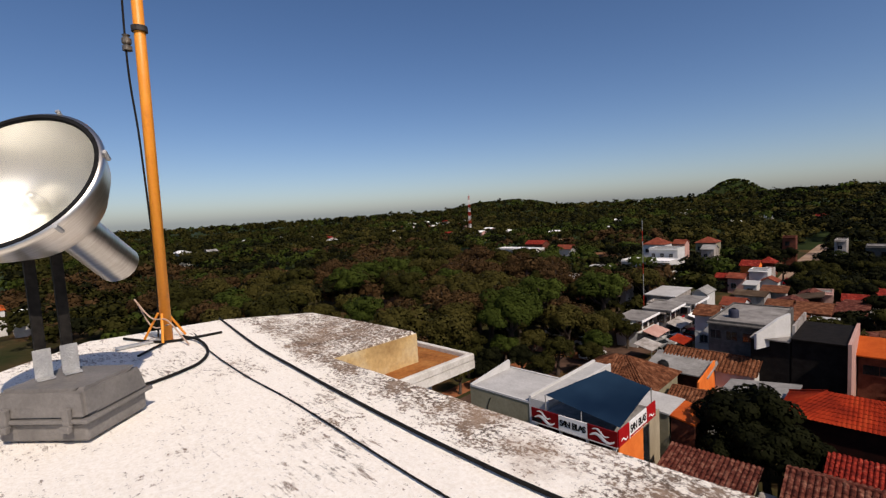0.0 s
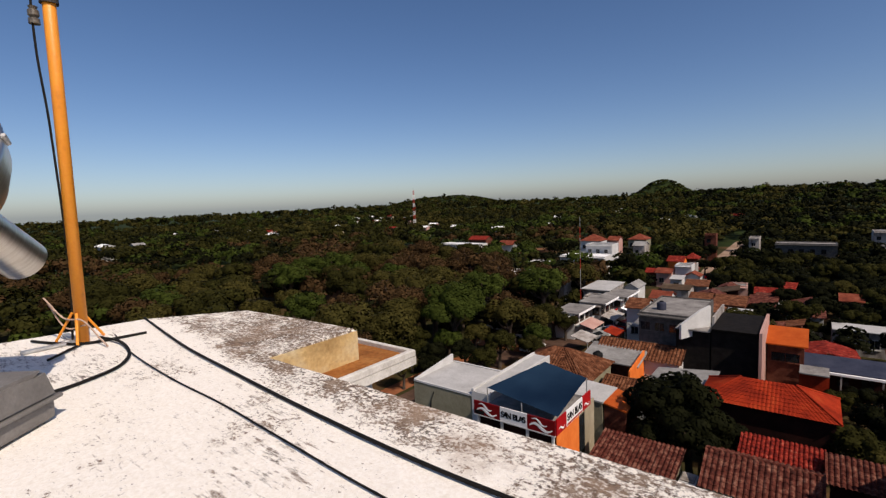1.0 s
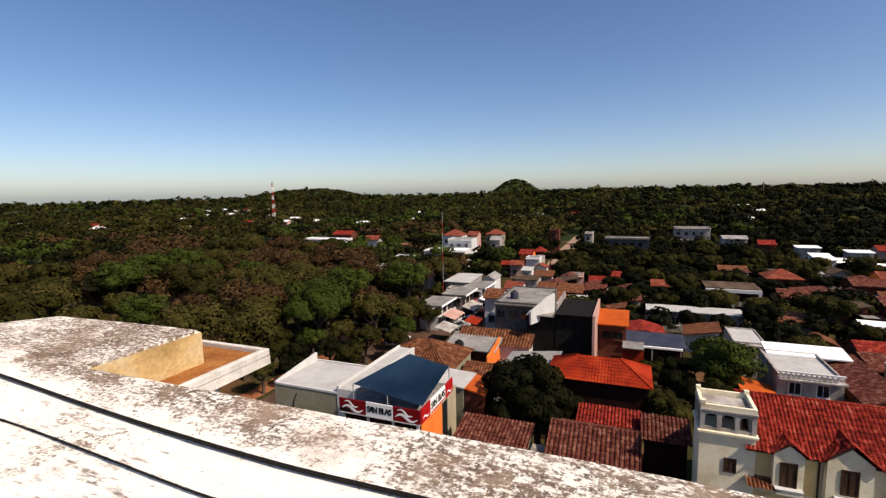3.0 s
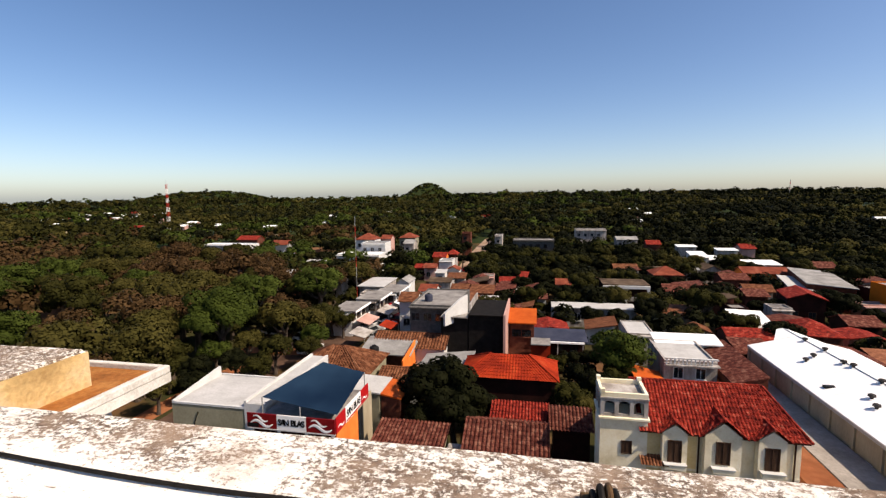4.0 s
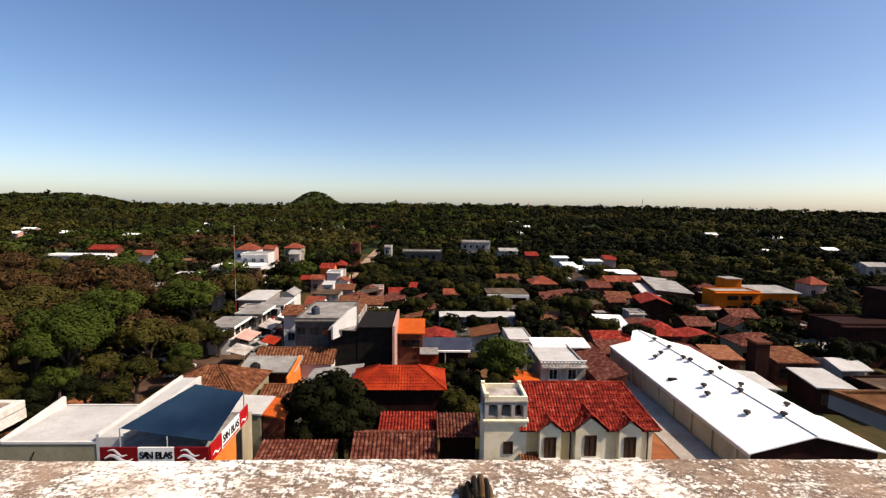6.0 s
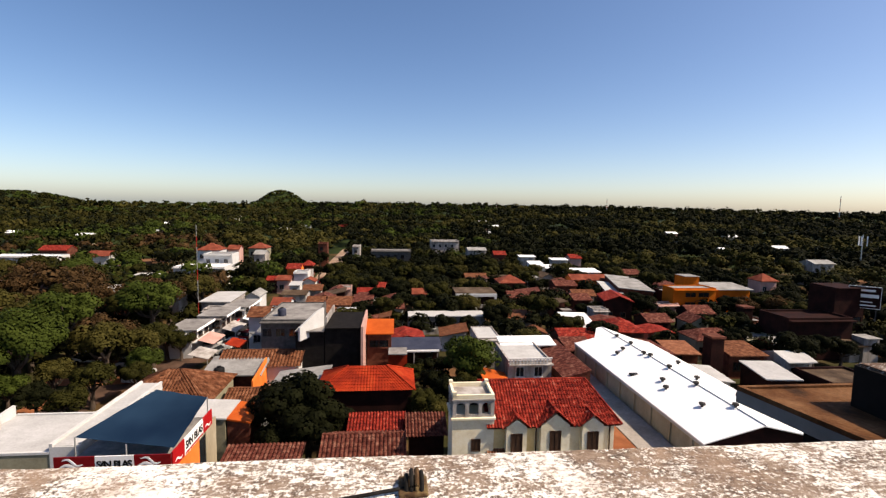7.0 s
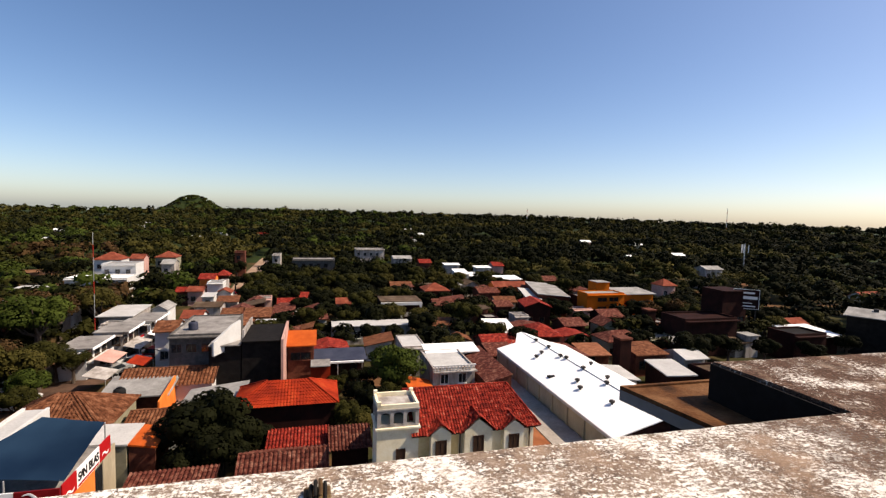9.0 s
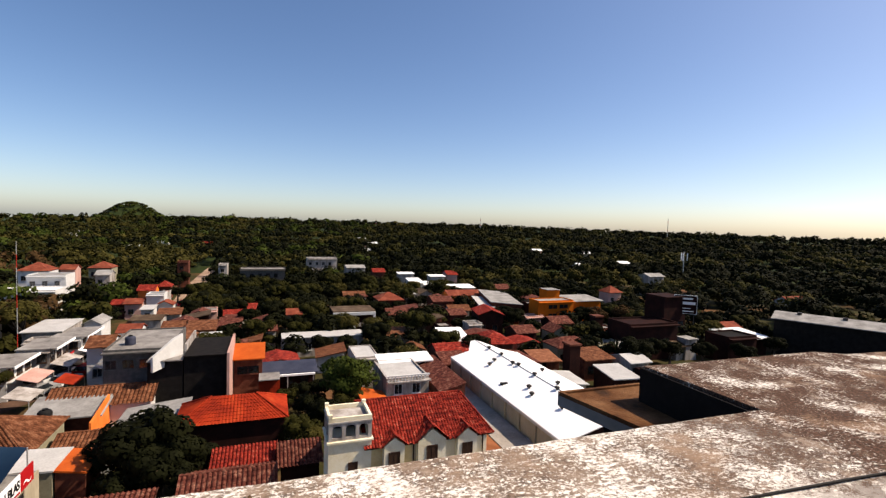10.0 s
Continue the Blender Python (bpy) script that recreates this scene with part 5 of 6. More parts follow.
for k, (x, y, w, d, h) in enumerate(((-27.6, 73.0, 2.2, 5.0, 2.8), (-26.4, 79.5, 2.2, 5.5, 2.9), (-25.6, 86.5, 2.0, 5.0, 2.8), (-26.2, 66.2, 2.6, 4.0, 2.6), (-23.2, 70.6, 2.2, 3.6, 2.7), (-21.6, 77.2, 2.2, 4.6, 2.7), (-21.0, 84.0, 2.2, 4.6, 2.6))):
    a = thing("awning", ("faded pink", "pale", "white", "pale", "dull red", "pale", "white")[k] + " canvas awning over the pavement", "awning", pose(x, y, 0), "street awnings")
    part("canopy", hull([(-w / 2, -d / 2, h), (w / 2, -d / 2, h - 0.6), (w / 2, d / 2, h - 0.6), (-w / 2, d / 2, h), (-w / 2, -d / 2, h + 0.08), (w / 2, -d / 2, h - 0.52), (w / 2, d / 2, h - 0.52), (-w / 2, d / 2, h + 0.08)]), M[("pink", "old_white", "white_sheet", "old_white", "tile_red", "old_white", "white_sheet")[k]], a)
    for q in (-d / 2 + 0.1, d / 2 - 0.1):
        part("post", tube([(w / 2 - 0.1, q, 0), (w / 2 - 0.1, q, h - 0.6)], 0.05, 6), M["galv"], a)

TOWN = (
    # x0, x1, y0, y1, wall height, roof kind, ridge, wall, roof, turn, label
    (-60, -46.5, 133, 141, 5.2, "flat", 0, "white", "white_sheet", 0, "long low white house with a flat roof"),
    (-55.5, -47.5, 142, 148, 7.8, "flat", 0, "white", "slab", 0, "large white two-storey house with flat roof"),
    (-60, -53.5, 149, 155, 8.4, "hip", 1.9, "white", "tile_faded", 0, "white house with orange-red hipped roof"),
    (-53.5, -50, 156, 160, 8.0, "gable_x", 1.2, "pink", "tile_faded", 0, "pink house with red gabled roof"),
    (-51.5, -45.5, 171, 177, 7.0, "hip", 1.8, "olive", "tile_faded", 0, "ochre house with orange-red roof among trees"),
    (-46, -42.5, 158, 163, 6.2, "gable_x", 1.2, "old_white", "fibre", 0, "pale house with grey roof"),
    (-68.5, -61.5, 129, 132.5, 3.4, "mono_y", 0.3, "old_white", "pale_sheet", 0, "long low shed with pale roof"),
    (-58.5, -52.2, 99.5, 106, 4.7, "gable_x", 0.9, "brick", "pale_sheet", 0, "brick house with a pale sheet roof"),
    (-50, -47.6, 99, 103, 4.4, "flat", 0, "old_white", "slab", 0, "small stained white house"),
    (-45.5, -42.5, 96, 100, 4.0, "mono_y", 0.5, "old_white", "fibre", 0, "low house with grey sheet roof"),
    (-54, -51, 91, 94.5, 3.6, "flat", 0, "brick", "brown_slab", 0, "unfinished bare brick house"),
    (-35.6, -30.4, 89.5, 98, 4.8, "mono_y", 0.2, "old_white", "pale_sheet", 0, "long house with pale sheet roof"),
    (-34, -31.2, 86, 88.8, 3.9, "flat", 0, "old_white", "slab", 0, "small white house with flat roof"),
    (-29.6, -27, 96, 101, 4.4, "gable_y", 0.9, "white", "fibre", 0, "white house with grey gabled roof"),
    (-22.9, -20.0, 75, 80, 5.4, "gable_x", 1.0, "white", "tile_brown", 4, "white house with brown tile roof by the street"),
    (-22.3, -19.2, 87, 91, 4.7, "gable_x", 0.9, "white", "tile_faded", 0, "white house with red tile roof"),
    (-18.6, -15.6, 84, 88, 4.3, "mono_y", 0.5, "old_white", "pale_sheet", 0, "small house with pale sheet roof"),
    (-16.8, -13.6, 91, 95.5, 4.2, "gable_x", 0.8, "brick", "tile_brown", 0, "brick house with brown tile roof"),
    (-30, -26.6, 122, 126, 3.6, "gable_x", 0.9, "pink", "tile_faded", 0, "pink house with red roof"),
    (-26.2, -22.6, 124, 128, 5.2, "flat", 0, "white", "slab", 0, "white terraced house with a roof terrace"),
    (-23.4, -20.2, 120.5, 123.5, 3.4, "gable_y", 0.9, "white", "tile_faded", 0, "narrow white house with red roof"),
    (-29, -25.4, 129, 133, 5.6, "gable_x", 1.1, "orange", "tile", 0, "orange house with red tile roof"),
    (-33, -30.4, 124, 127, 3.2, "gable_x", 0.9, "brick", "tile", 0, "brick house with red tile roof"),
    (-24.6, -22.9, 130, 134, 4.6, "flat", 0, "old_white", "orange_sheet", 0, "pale house with orange roof sheet"),
    (-25.6, -23.2, 116.5, 119.5, 3.2, "mono_y", 0.4, "white", "pale_sheet", 0, "small white shop with pale roof"),
    (-12.4, -8.2, 87, 94, 4.6, "gable_x", 0.9, "brick", "tile_brown", 0, "brick house with brown tile roof"),
    (-9.8, -7.0, 79, 84, 4.2, "mono_y", 0.5, "old_white", "pale_sheet", 0, "small house with pale sheet roof"),
    (-13.2, -10.4, 79, 84, 4.6, "gable_y", 0.8, "old_white", "tile_brown", 0, "worn house with brown roof"),
    (-6.4, -2.8, 76, 80, 3.8, "gable_x", 0.9, "brick", "tile_old", 0, "brick house with old tile roof"),
    (-27.4, -24.2, 170, 173, 9.0, "flat", 0, "brick", "slab", 0, "square block painted orange-red"),
    (-29.5, -26, 151, 155, 3.6, "hip", 1.4, "brick", "tile", 0, "brick house with red hipped roof"),
    (-15.6, -13.0, 172, 178, 7.8, "flat", 0, "old_white", "slab", 0, "pale end of the school block"),
    (-8.8, 5.4, 168, 175, 6.6, "flat", 0, "grey_render", "slab", 0, "long grey school block"),
    (14.4, 26, 193, 200, 8.4, "flat", 0, "old_white", "slab", 0, "pale bare concrete block"),
    (27.6, 34.6, 178, 184, 6.2, "gable_x", 0.9, "old_white", "fibre", 0, "pale house with grey roof"),
    (35.6, 40, 168, 172, 5.6, "gable_x", 1.2, "brick", "tile", 0, "brick house with red tile roof"),
    (41.6, 45.6, 139, 145, 5.2, "mono_y", 0.9, "white", "white_sheet", 0, "white hall with a raised sheet roof"),
    (45.8, 51.8, 140, 145, 4.5, "mono_y", 0.5, "white", "white_sheet", 0, "low hall with white sheet roof"),
    (52.8, 60.4, 133, 138, 4.3, "mono_y", 0.5, "white", "white_sheet", 0, "hall with long white sheet roof"),
    (43.2, 48.6, 160, 163, 5.8, "mono_y", 0.3, "old_white", "white_sheet", 0, "house with narrow white roof"),
    (52.4, 57.8, 153, 156, 5.6, "mono_y", 0.3, "old_white", "white_sheet", 0, "house with pale sheet roof"),
    (60.5, 64.5, 158, 163, 5.6, "gable_x", 1.2, "pink", "tile", 0, "pink house with red roof"),
    (26.2, 32.6, 115, 121, 4.1, "hip", 1.6, "brick", "tile_faded", 0, "brick house with red hipped roof"),
    (34.6, 38.8, 125, 130, 3.9, "gable_x", 1.0, "old_white", "fibre", 0, "pale house with grey roof"),
    (39.6, 45, 112, 117, 3.9, "gable_x", 1.0, "brick", "tile_old", 0, "brick house with old tile roof"),
    (47.2, 57.6, 121, 126, 3.9, "gable_x", 1.2, "orange", "tile_faded", 0, "orange house with long red roof"),
    (53.4, 60.8, 99.5, 120.5, 5.4, "mono_x", -0.5, "brick", "fibre", -16, "long hall with grey fibre-cement roof"),
    (49.5, 53, 98, 115.5, 4.5, "mono_x", -0.3, "pink", "pale_sheet", -16, "pink row house with pale sheet roof"),
    (43.1, 48.6, 89.6, 96.6, 4.6, "gable_y", 1.1, "dark_brick", "tile", -12, "dark house with red tile roof"),
    (38.2, 42, 96, 101, 3.6, "gable_x", 0.9, "brick", "tile_old", 0, "low brick house with old tiles"),
    (38.5, 41.6, 86.5, 89.5, 3.4, "flat", 0, "old_white", "slab", 0, "small stained white house"),
    (29.6, 34.1, 75.6, 81.8, 3.7, "mono_y", 0.4, "white", "white_sheet", -8, "low house with white sheet roof"),
    (31.1, 33, 72.6, 74.8, 3.4, "mono_y", 0.3, "old_white", "pale_sheet", -8, "lean-to with pale sheet roof"),
    (34.2, 39.6, 69, 75.5, 4.0, "hip", 1.4, "brick", "tile", -6, "brick house with red hipped tile roof"),
    (24.8, 30.6, 66.5, 70.5, 3.8, "gable_x", 1.0, "brick", "tile", 0, "brick house with red tile roof"),
    (24.4, 28.2, 62.2, 65.6, 3.4, "mono_y", 0.8, "dark_brick", "tile_old", 0, "dark lean-to with old tiles"),
    (36.2, 39.2, 60.8, 67.0, 3.5, "mono_x", -0.4, "brick", "tile_old", 0, "low row with old tile roof"),
    (39.9, 43.9, 62, 66.2, 2.7, "mono_y", 0.6, "brick", "salmon_tile", -6, "low brick house with salmon tile roof"),
    (45.8, 53, 65.6, 70, 3.6, "hip", 1.2, "olive", "tile_old", 0, "house with old hipped tile roof"),
    (51.1, 54.7, 75.5, 79, 3.7, "gable_y", 1.2, "olive", "tile_old", 0, "small gabled house with old tiles"),
    (44.6, 49, 77.5, 82, 3.4, "gable_x", 1.0, "dark_brick", "tile_old", 0, "dark house with old tile roof"),
    (55.8, 60.6, 82.5, 87, 3.6, "gable_x", 1.2, "dark_brick", "tile_old", 0, "dark gabled house among trees"),
    (46.2, 51.4, 58.8, 63, 3.4, "mono_y", 0.7, "brick", "tile_brown", 0, "brick house with brown tile roof"),
    (45.6, 49.2, 50.2, 56.4, 3.2, "mono_x", 0.2, "dark_brick", "pale_sheet", -14, "dark lean-to with pale sheet roof"),
    (38.9, 41.6, 52, 57.2, 2.7, "mono_x", -0.2, "old_white", "pale_sheet", -8, "lean-to with worn white sheet roof"),
    (50.6, 57.6, 47.5, 53, 3.4, "flat", 0, "dark_brick", "brown_slab", 0, "dark brick block with flat roof"),
    (52.6, 56.4, 56.4, 60.6, 3.2, "gable_x", 0.8, "old_white", "pale_sheet", 0, "small house with white roof"),
    (24.5, 29.5, 98, 102, 3.7, "gable_x", 1.1, "brick", "tile_old", 0, "brick house among dark trees"),
    (4.0, 7.0, 104, 107, 3.4, "gable_x", 1.0, "pink", "tile_faded", 0, "small house with red roof"),
    (64.6, 71, 130, 134, 4.2, "gable_x", 1.2, "brick", "tile_old", 0, "brick house with red tile roof"),
    (87.6, 91.8, 104, 108, 6.4, "hip", 1.6, "pink", "tile_faded", 0, "pink house with red hipped roof"),
    (129, 136, 133, 138, 7.2, "gable_x", 1.0, "old_white", "fibre", 0, "house with grey roof among trees"),
    (134, 141, 87, 91, 5.4, "gable_x", 1.2, "white", "tile_faded", 0, "white house with red roof"),
    (90, 94, 70.5, 73.5, 3.8, "gable_x", 1.0, "brick", "tile_faded", 0, "brick house with red roof"),
    (-125.5, -106, 158, 164, 5.0, "flat", 0, "white", "white_sheet", 0, "long low white hall"),
    (-116.5, -108, 166, 171, 6.3, "gable_x", 1.4, "brick", "tile", 0, "brick house with red tile roof"),
    (-102, -95, 166, 171, 4.5, "gable_x", 1.5, "white", "tile_faded", 0, "white house with red roof"),
    (-80, -76, 111, 115, 4.0, "gable_y", 1.3, "pink", "tile_brown", 0, "small pink house among trees"),
    (-155, -146, -3, 4, 6.0, "hip", 2.0, "white", "orange_sheet", 0, "white house with orange hipped roof"),
    (-146, -140, 5, 10, 4.6, "gable_x", 1.2, "white", "white_sheet", 0, "white house with pale roof"),
    (-140, -135, -6, -1, 4.2, "gable_y", 1.2, "white", "fibre", 0, "white house with grey roof"),
    (-293, -283, 80, 86, 8.0, "gable_x", 1.2, "white", "white_sheet", 0, "white house far among the trees"),
    (-280, -274, 92, 97, 7.6, "gable_y", 1.2, "white", "fibre", 0, "white house far among the trees"),
)
for x0, x1, y0, y1, h, kind, rh, wall, rf, turn, label in TOWN:
    x, y, w, d = (x0 + x1) / 2, (y0 + y1) / 2, x1 - x0, y1 - y0
    wins = w_row("-y", max(1, int(w / 2.6)), -w / 2 + 1.2, 2.5, 1.3 if h < 6 else h - 2.4, 1.0, 1.1)
    if h > 6:
        wins += w_row("-y", max(1, int(w / 2.6)), -w / 2 + 1.2, 2.5, h - 5.4, 1.0, 1.2)
    house("town_house", label, x, y, w, d, h, kind, rh=rh, wall=wall, roof=rf, turn=turn, over=0.22, parapet=0.35 if kind == "flat" else 0.0, windows=wins, z=land(x, y) - 0.1, front=5 if y > 115 else 2.5, frame_mat="old_white" if wall in ("white", "old_white", "pink") else "wood")
frame_house = thing("concrete_frame", "white concrete frame round a dark open storey", "building", pose(12.5, 94.2, 0))
part("beam", box(0, 8.6, 0, 0.5, 4.6, 5.2, 0.02), M["white"], frame_house)
for x in (0.0, 4.1, 8.1):
    part("pillar", box(x, x + 0.45, 0.02, 0.5, 0, 4.598, 0.02), M["white"], frame_house)
part("parapet_wall", box(0.46, 8.09, 0.2, 0.4, 2.2, 3.0), M["old_white"], frame_house)

# small houses and stalls crowding the blocks
rng_small = np.random.default_rng(31)
WALLS, ROOFS = ("old_white", "brick", "pink", "olive", "white", "dark_brick", "old_white"), ("tile_old", "fibre", "tile", "brown_slab", "tile_brown", "tile_old", "slab", "tile_old")
WORDS = {"old_white": "stained white", "brick": "brick", "pink": "pink", "olive": "khaki", "white": "white", "dark_brick": "dark brick", "tile_old": "old tile", "fibre": "grey sheet", "tile": "red tile", "white_sheet": "white sheet", "tile_brown": "brown tile", "orange_sheet": "orange sheet", "slab": "flat concrete", "brown_slab": "brown sheet"}
for x0, x1, y0, y1, n in ((-24, 2, 66, 116, 15), (22, 74, 64, 132, 32), (2, 22, 66, 84, 1)):
    made = 0
    for _ in range(900):
        if made >= n:
            break
        x, y, w, d = rng_small.uniform(x0, x1), rng_small.uniform(y0, y1), rng_small.uniform(2.8, 5.6), rng_small.uniform(2.6, 5.0)
        if any(a - w / 2 - 0.3 < x < b + w / 2 + 0.3 and c - d / 2 + 1.0 < y < e + d / 2 + 0.2 for a, b, c, e in TAKEN):
            continue
        made += 1
        wall, rf = WALLS[rng_small.integers(len(WALLS))], ROOFS[rng_small.integers(len(ROOFS))]
        kind = "flat" if rf == "slab" else ("gable_x", "gable_y", "mono_y", "mono_x")[rng_small.integers(4)]
        house("small_house", "small " + WORDS[wall] + " house with " + WORDS[rf] + " roof", x, y, w, d, rng_small.uniform(2.5, 3.7), kind, rh=rng_small.uniform(0.4, 1.1), wall=wall, roof=rf, parapet=0.3 if kind == "flat" else 0.0, turn=rng_small.uniform(-6, 6), front=1.0, group="small houses of the town", windows=[("-y", 0.0, 1.2, 0.9, 1.0)], frame_mat=wall)

# amber block, dark tower block and long hall
amber = house("amber_block", "amber-yellow three-storey block with ribbon windows", 62.6, 93.6, 9.4, 4.2, 6.6, "flat", wall="yellow", roof="fibre", parapet=0.3, front=8, category="building")
for z0 in (1.0, 3.0, 5.0):
    for k in range(2):
        add_window(amber, "-y", -0.9 + 2.9 * k, z0, 2.3, 0.9, -2.1, "yellow", "dark_opening", sill=True)
house("amber_block", "amber-yellow wing with a pale roof", 72.3, 96.5, 8.5, 6.0, 6.2, "mono_y", rh=0.5, wall="yellow", roof="fibre", category="building", windows=w_row("-y", 3, -2.6, 2.4, 3.6, 1.2, 1.0), frame_mat="yellow")
house("amber_block", "amber-yellow stair head on the roof", 65.8, 99.5, 3.6, 3.4, 8.4, "flat", wall="yellow", roof="fibre", category="building")
house("dark_tower", "dark brick block with a flat roof", 66.5, 68.8, 11.0, 6.0, 6.4, "flat", wall="dark_brick", roof="dark_brick", parapet=0.4, category="building", windows=w_row("-y", 3, -3.5, 3.2, 2.6, 1.4, 1.3), frame_mat="dark_brick", front=4)
house("dark_tower", "dark brick tower with a roof sign", 75.0, 72.0, 5.4, 5.0, 10.8, "flat", wall="dark_brick", roof="dark_brick", category="building", windows=w_row("-y", 2, -1.5, 3, 4.6, 1.6, 1.4), frame_mat="dark_brick", front=3)
house("lean_to", "whitewashed wall beside the brick block", 73.6, 65.2, 2.6, 2.4, 3.9, "flat", wall="old_white", roof="fibre", category="building", front=2)
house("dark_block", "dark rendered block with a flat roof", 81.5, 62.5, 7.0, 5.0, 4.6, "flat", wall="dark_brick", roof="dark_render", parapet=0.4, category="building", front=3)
house("white_roof_house", "low house with a white sheet roof", 88.4, 66.2, 7.6, 6.0, 3.4, "mono_y", rh=0.6, wall="dark_brick", roof="white_sheet", front=4)
for x, y in ((43.6, 58.6), (62.5, 77.0)):
    ch = thing("brick_stack", "dark square brick water stack", "chimney", pose(x, y, 0))
    part("shaft", box(-0.9, 0.9, -0.9, 0.9, 0, 6.0), M["dark_brick"], ch)
    part("cap", box(-1.05, 1.05, -1.05, 1.05, 6.0, 6.3, 0.03), M["brick"], ch)
sign = thing("roof_sign", "maroon roof sign with pale bars", "sign", pose(77.3, 69.2, 7.6, 0, 0, -40))
part("board", box(-2.0, 2.0, 0, 0.15, 0, 3.5), M["dark_brick"], sign)
part("frame", box(-2.08, 2.08, 0.02, 0.13, -0.08, 3.58), M["sign_white"], sign)
for z0, w, h in ((2.75, 1.3, 0.34), (1.75, 1.75, 0.55), (0.95, 1.0, 0.14), (0.35, 1.5, 0.2)):
    part("plain_bar", box(-w, w, -0.03, -0.003, z0, z0 + h), M["sign_white"], sign)
for x in (-1.6, 1.6):
    part("post", box(x - 0.08, x + 0.08, 0.16, 0.3, -2.2, 3.2), M["bracket"], sign)
hall = house("long_hall", "dark long hall with a pale ribbed sheet roof", 107.0, 51.0, 10.0, 34.0, 7.0, "gable_y", rh=0.9, wall="dark_render", roof="fibre", turn=28, front=4, category="warehouse", over=0.5)
for k in range(5):
    part("roof_box", box(-1.5, -0.8, -15 + 7 * k, -14.3 + 7 * k, 7.6, 8.3), M["bracket"], hall)

# ---- masts ----
def lattice(x, y, height, width, bays, label, name="lattice_mast"):
    ob = thing(name, label, "mast", pose(x, y, land(x, y)))
    for b in range(bays):
        z0, z1 = height * b / bays, height * (b + 1) / bays
        w0, w1 = width * (1 - 0.6 * b / bays) / 2, width * (1 - 0.6 * (b + 1) / bays) / 2
        bm = bmesh.new()
        c0, c1 = [(-w0, -w0, z0), (w0, -w0, z0), (w0, w0, z0), (-w0, w0, z0)], [(-w1, -w1, z1), (w1, -w1, z1), (w1, w1, z1), (-w1, w1, z1)]
        for k in range(4):
            tube([c0[k], c1[k]], 0.08, 5, bm)
            tube([c0[k], c1[(k + 1) % 4]], 0.06, 4, bm)
            tube([c1[k], c1[(k + 1) % 4]], 0.06, 4, bm)
        part("mast_section", bm, M["mast_red"] if b % 2 == 0 else M["sign_white"], ob)
    part("antenna", tube([(0, 0, height), (0, 0, height * 1.07)], 0.08, 5), M["galv"], ob)
    return ob


lattice(-228.7, 257.6, 32.0, 1.7, 11, "red and white lattice telecom mast")


def guyed(x, y, height, label, r=0.12, guys=3):
    ob = thing("slim_mast", label, "mast", pose(x, y, land(x, y)))
    for k in range(10):
        part("mast_section", tube([(0, 0, height * k / 10), (0, 0, height * (k + 1) / 10)], r, 6), M["mast_red"] if k % 3 == 2 else M["galv"], ob)
    for k in range(guys):
        a = k * math.tau / 3
        part("guy", tube([(0, 0, height * 0.95), (5 * math.cos(a), 5 * math.sin(a), 0)], 0.012, 4), M["galv"], ob)
    return ob


guyed(-33.7, 83.5, 19.2, "slim red and grey radio mast", 0.05, 0)
for az, r, h in ((45.5, 900, 44.0), (24.6, 1000, 34.0), (12.0, 1100, 26.0)):
    guyed(r * math.sin(radians(az)), r * math.cos(radians(az)), h, "thin distant radio mast", 0.45)
tele = thing("phone_mast", "grey phone mast with white panel antennas", "mast", pose(172, 158, land(172, 158)))
part("shaft", tube([(0, 0, 0), (0, 0, 15)], 0.16, 8), M["galv"], tele)
for k in range(3):
    a = k * math.tau / 3
    part("panel_antenna", box(-0.2, 0.2, 1.3, 1.5, 11, 14.5), M["sign_white"], tele).matrix_basis = pose(0, 0, 0, 0, 0, math.degrees(a))


# ---- parked cars ----
def car(x, y, turn, mat, label):
    ob = thing("car", label, "car", pose(x, y, 0.05, 0, 0, turn), "parked cars")
    bm = hull([(sx, sy, z) for sx, z in ((-2.1, 0.35), (2.1, 0.35), (-2.15, 0.7), (2.15, 0.65), (-2.0, 0.95), (1.9, 0.85)) for sy in (-0.84, 0.84)])
    part("body", bm, M[mat], ob)
    part("cabin", hull([(sx, sy, z) for sx, sy, z in ((-1.9, 0.8, 0.9), (1.0, 0.8, 0.85), (-1.5, 0.62, 1.45), (0.3, 0.62, 1.45), (-1.9, -0.8, 0.9), (1.0, -0.8, 0.85), (-1.5, -0.62, 1.45), (0.3, -0.62, 1.45))]), M["glass"], ob)
    part("roof", box(-1.45, 0.28, -0.6, 0.6, 1.44, 1.5, 0.02), M[mat], ob)
    for sx in (-1.35, 1.35):
        for sy in (-0.84, 0.84):
            part("wheel", tube([(sx, sy - 0.1, 0.3), (sx, sy + 0.1, 0.3)], 0.31, 14), M["rubber"], ob)


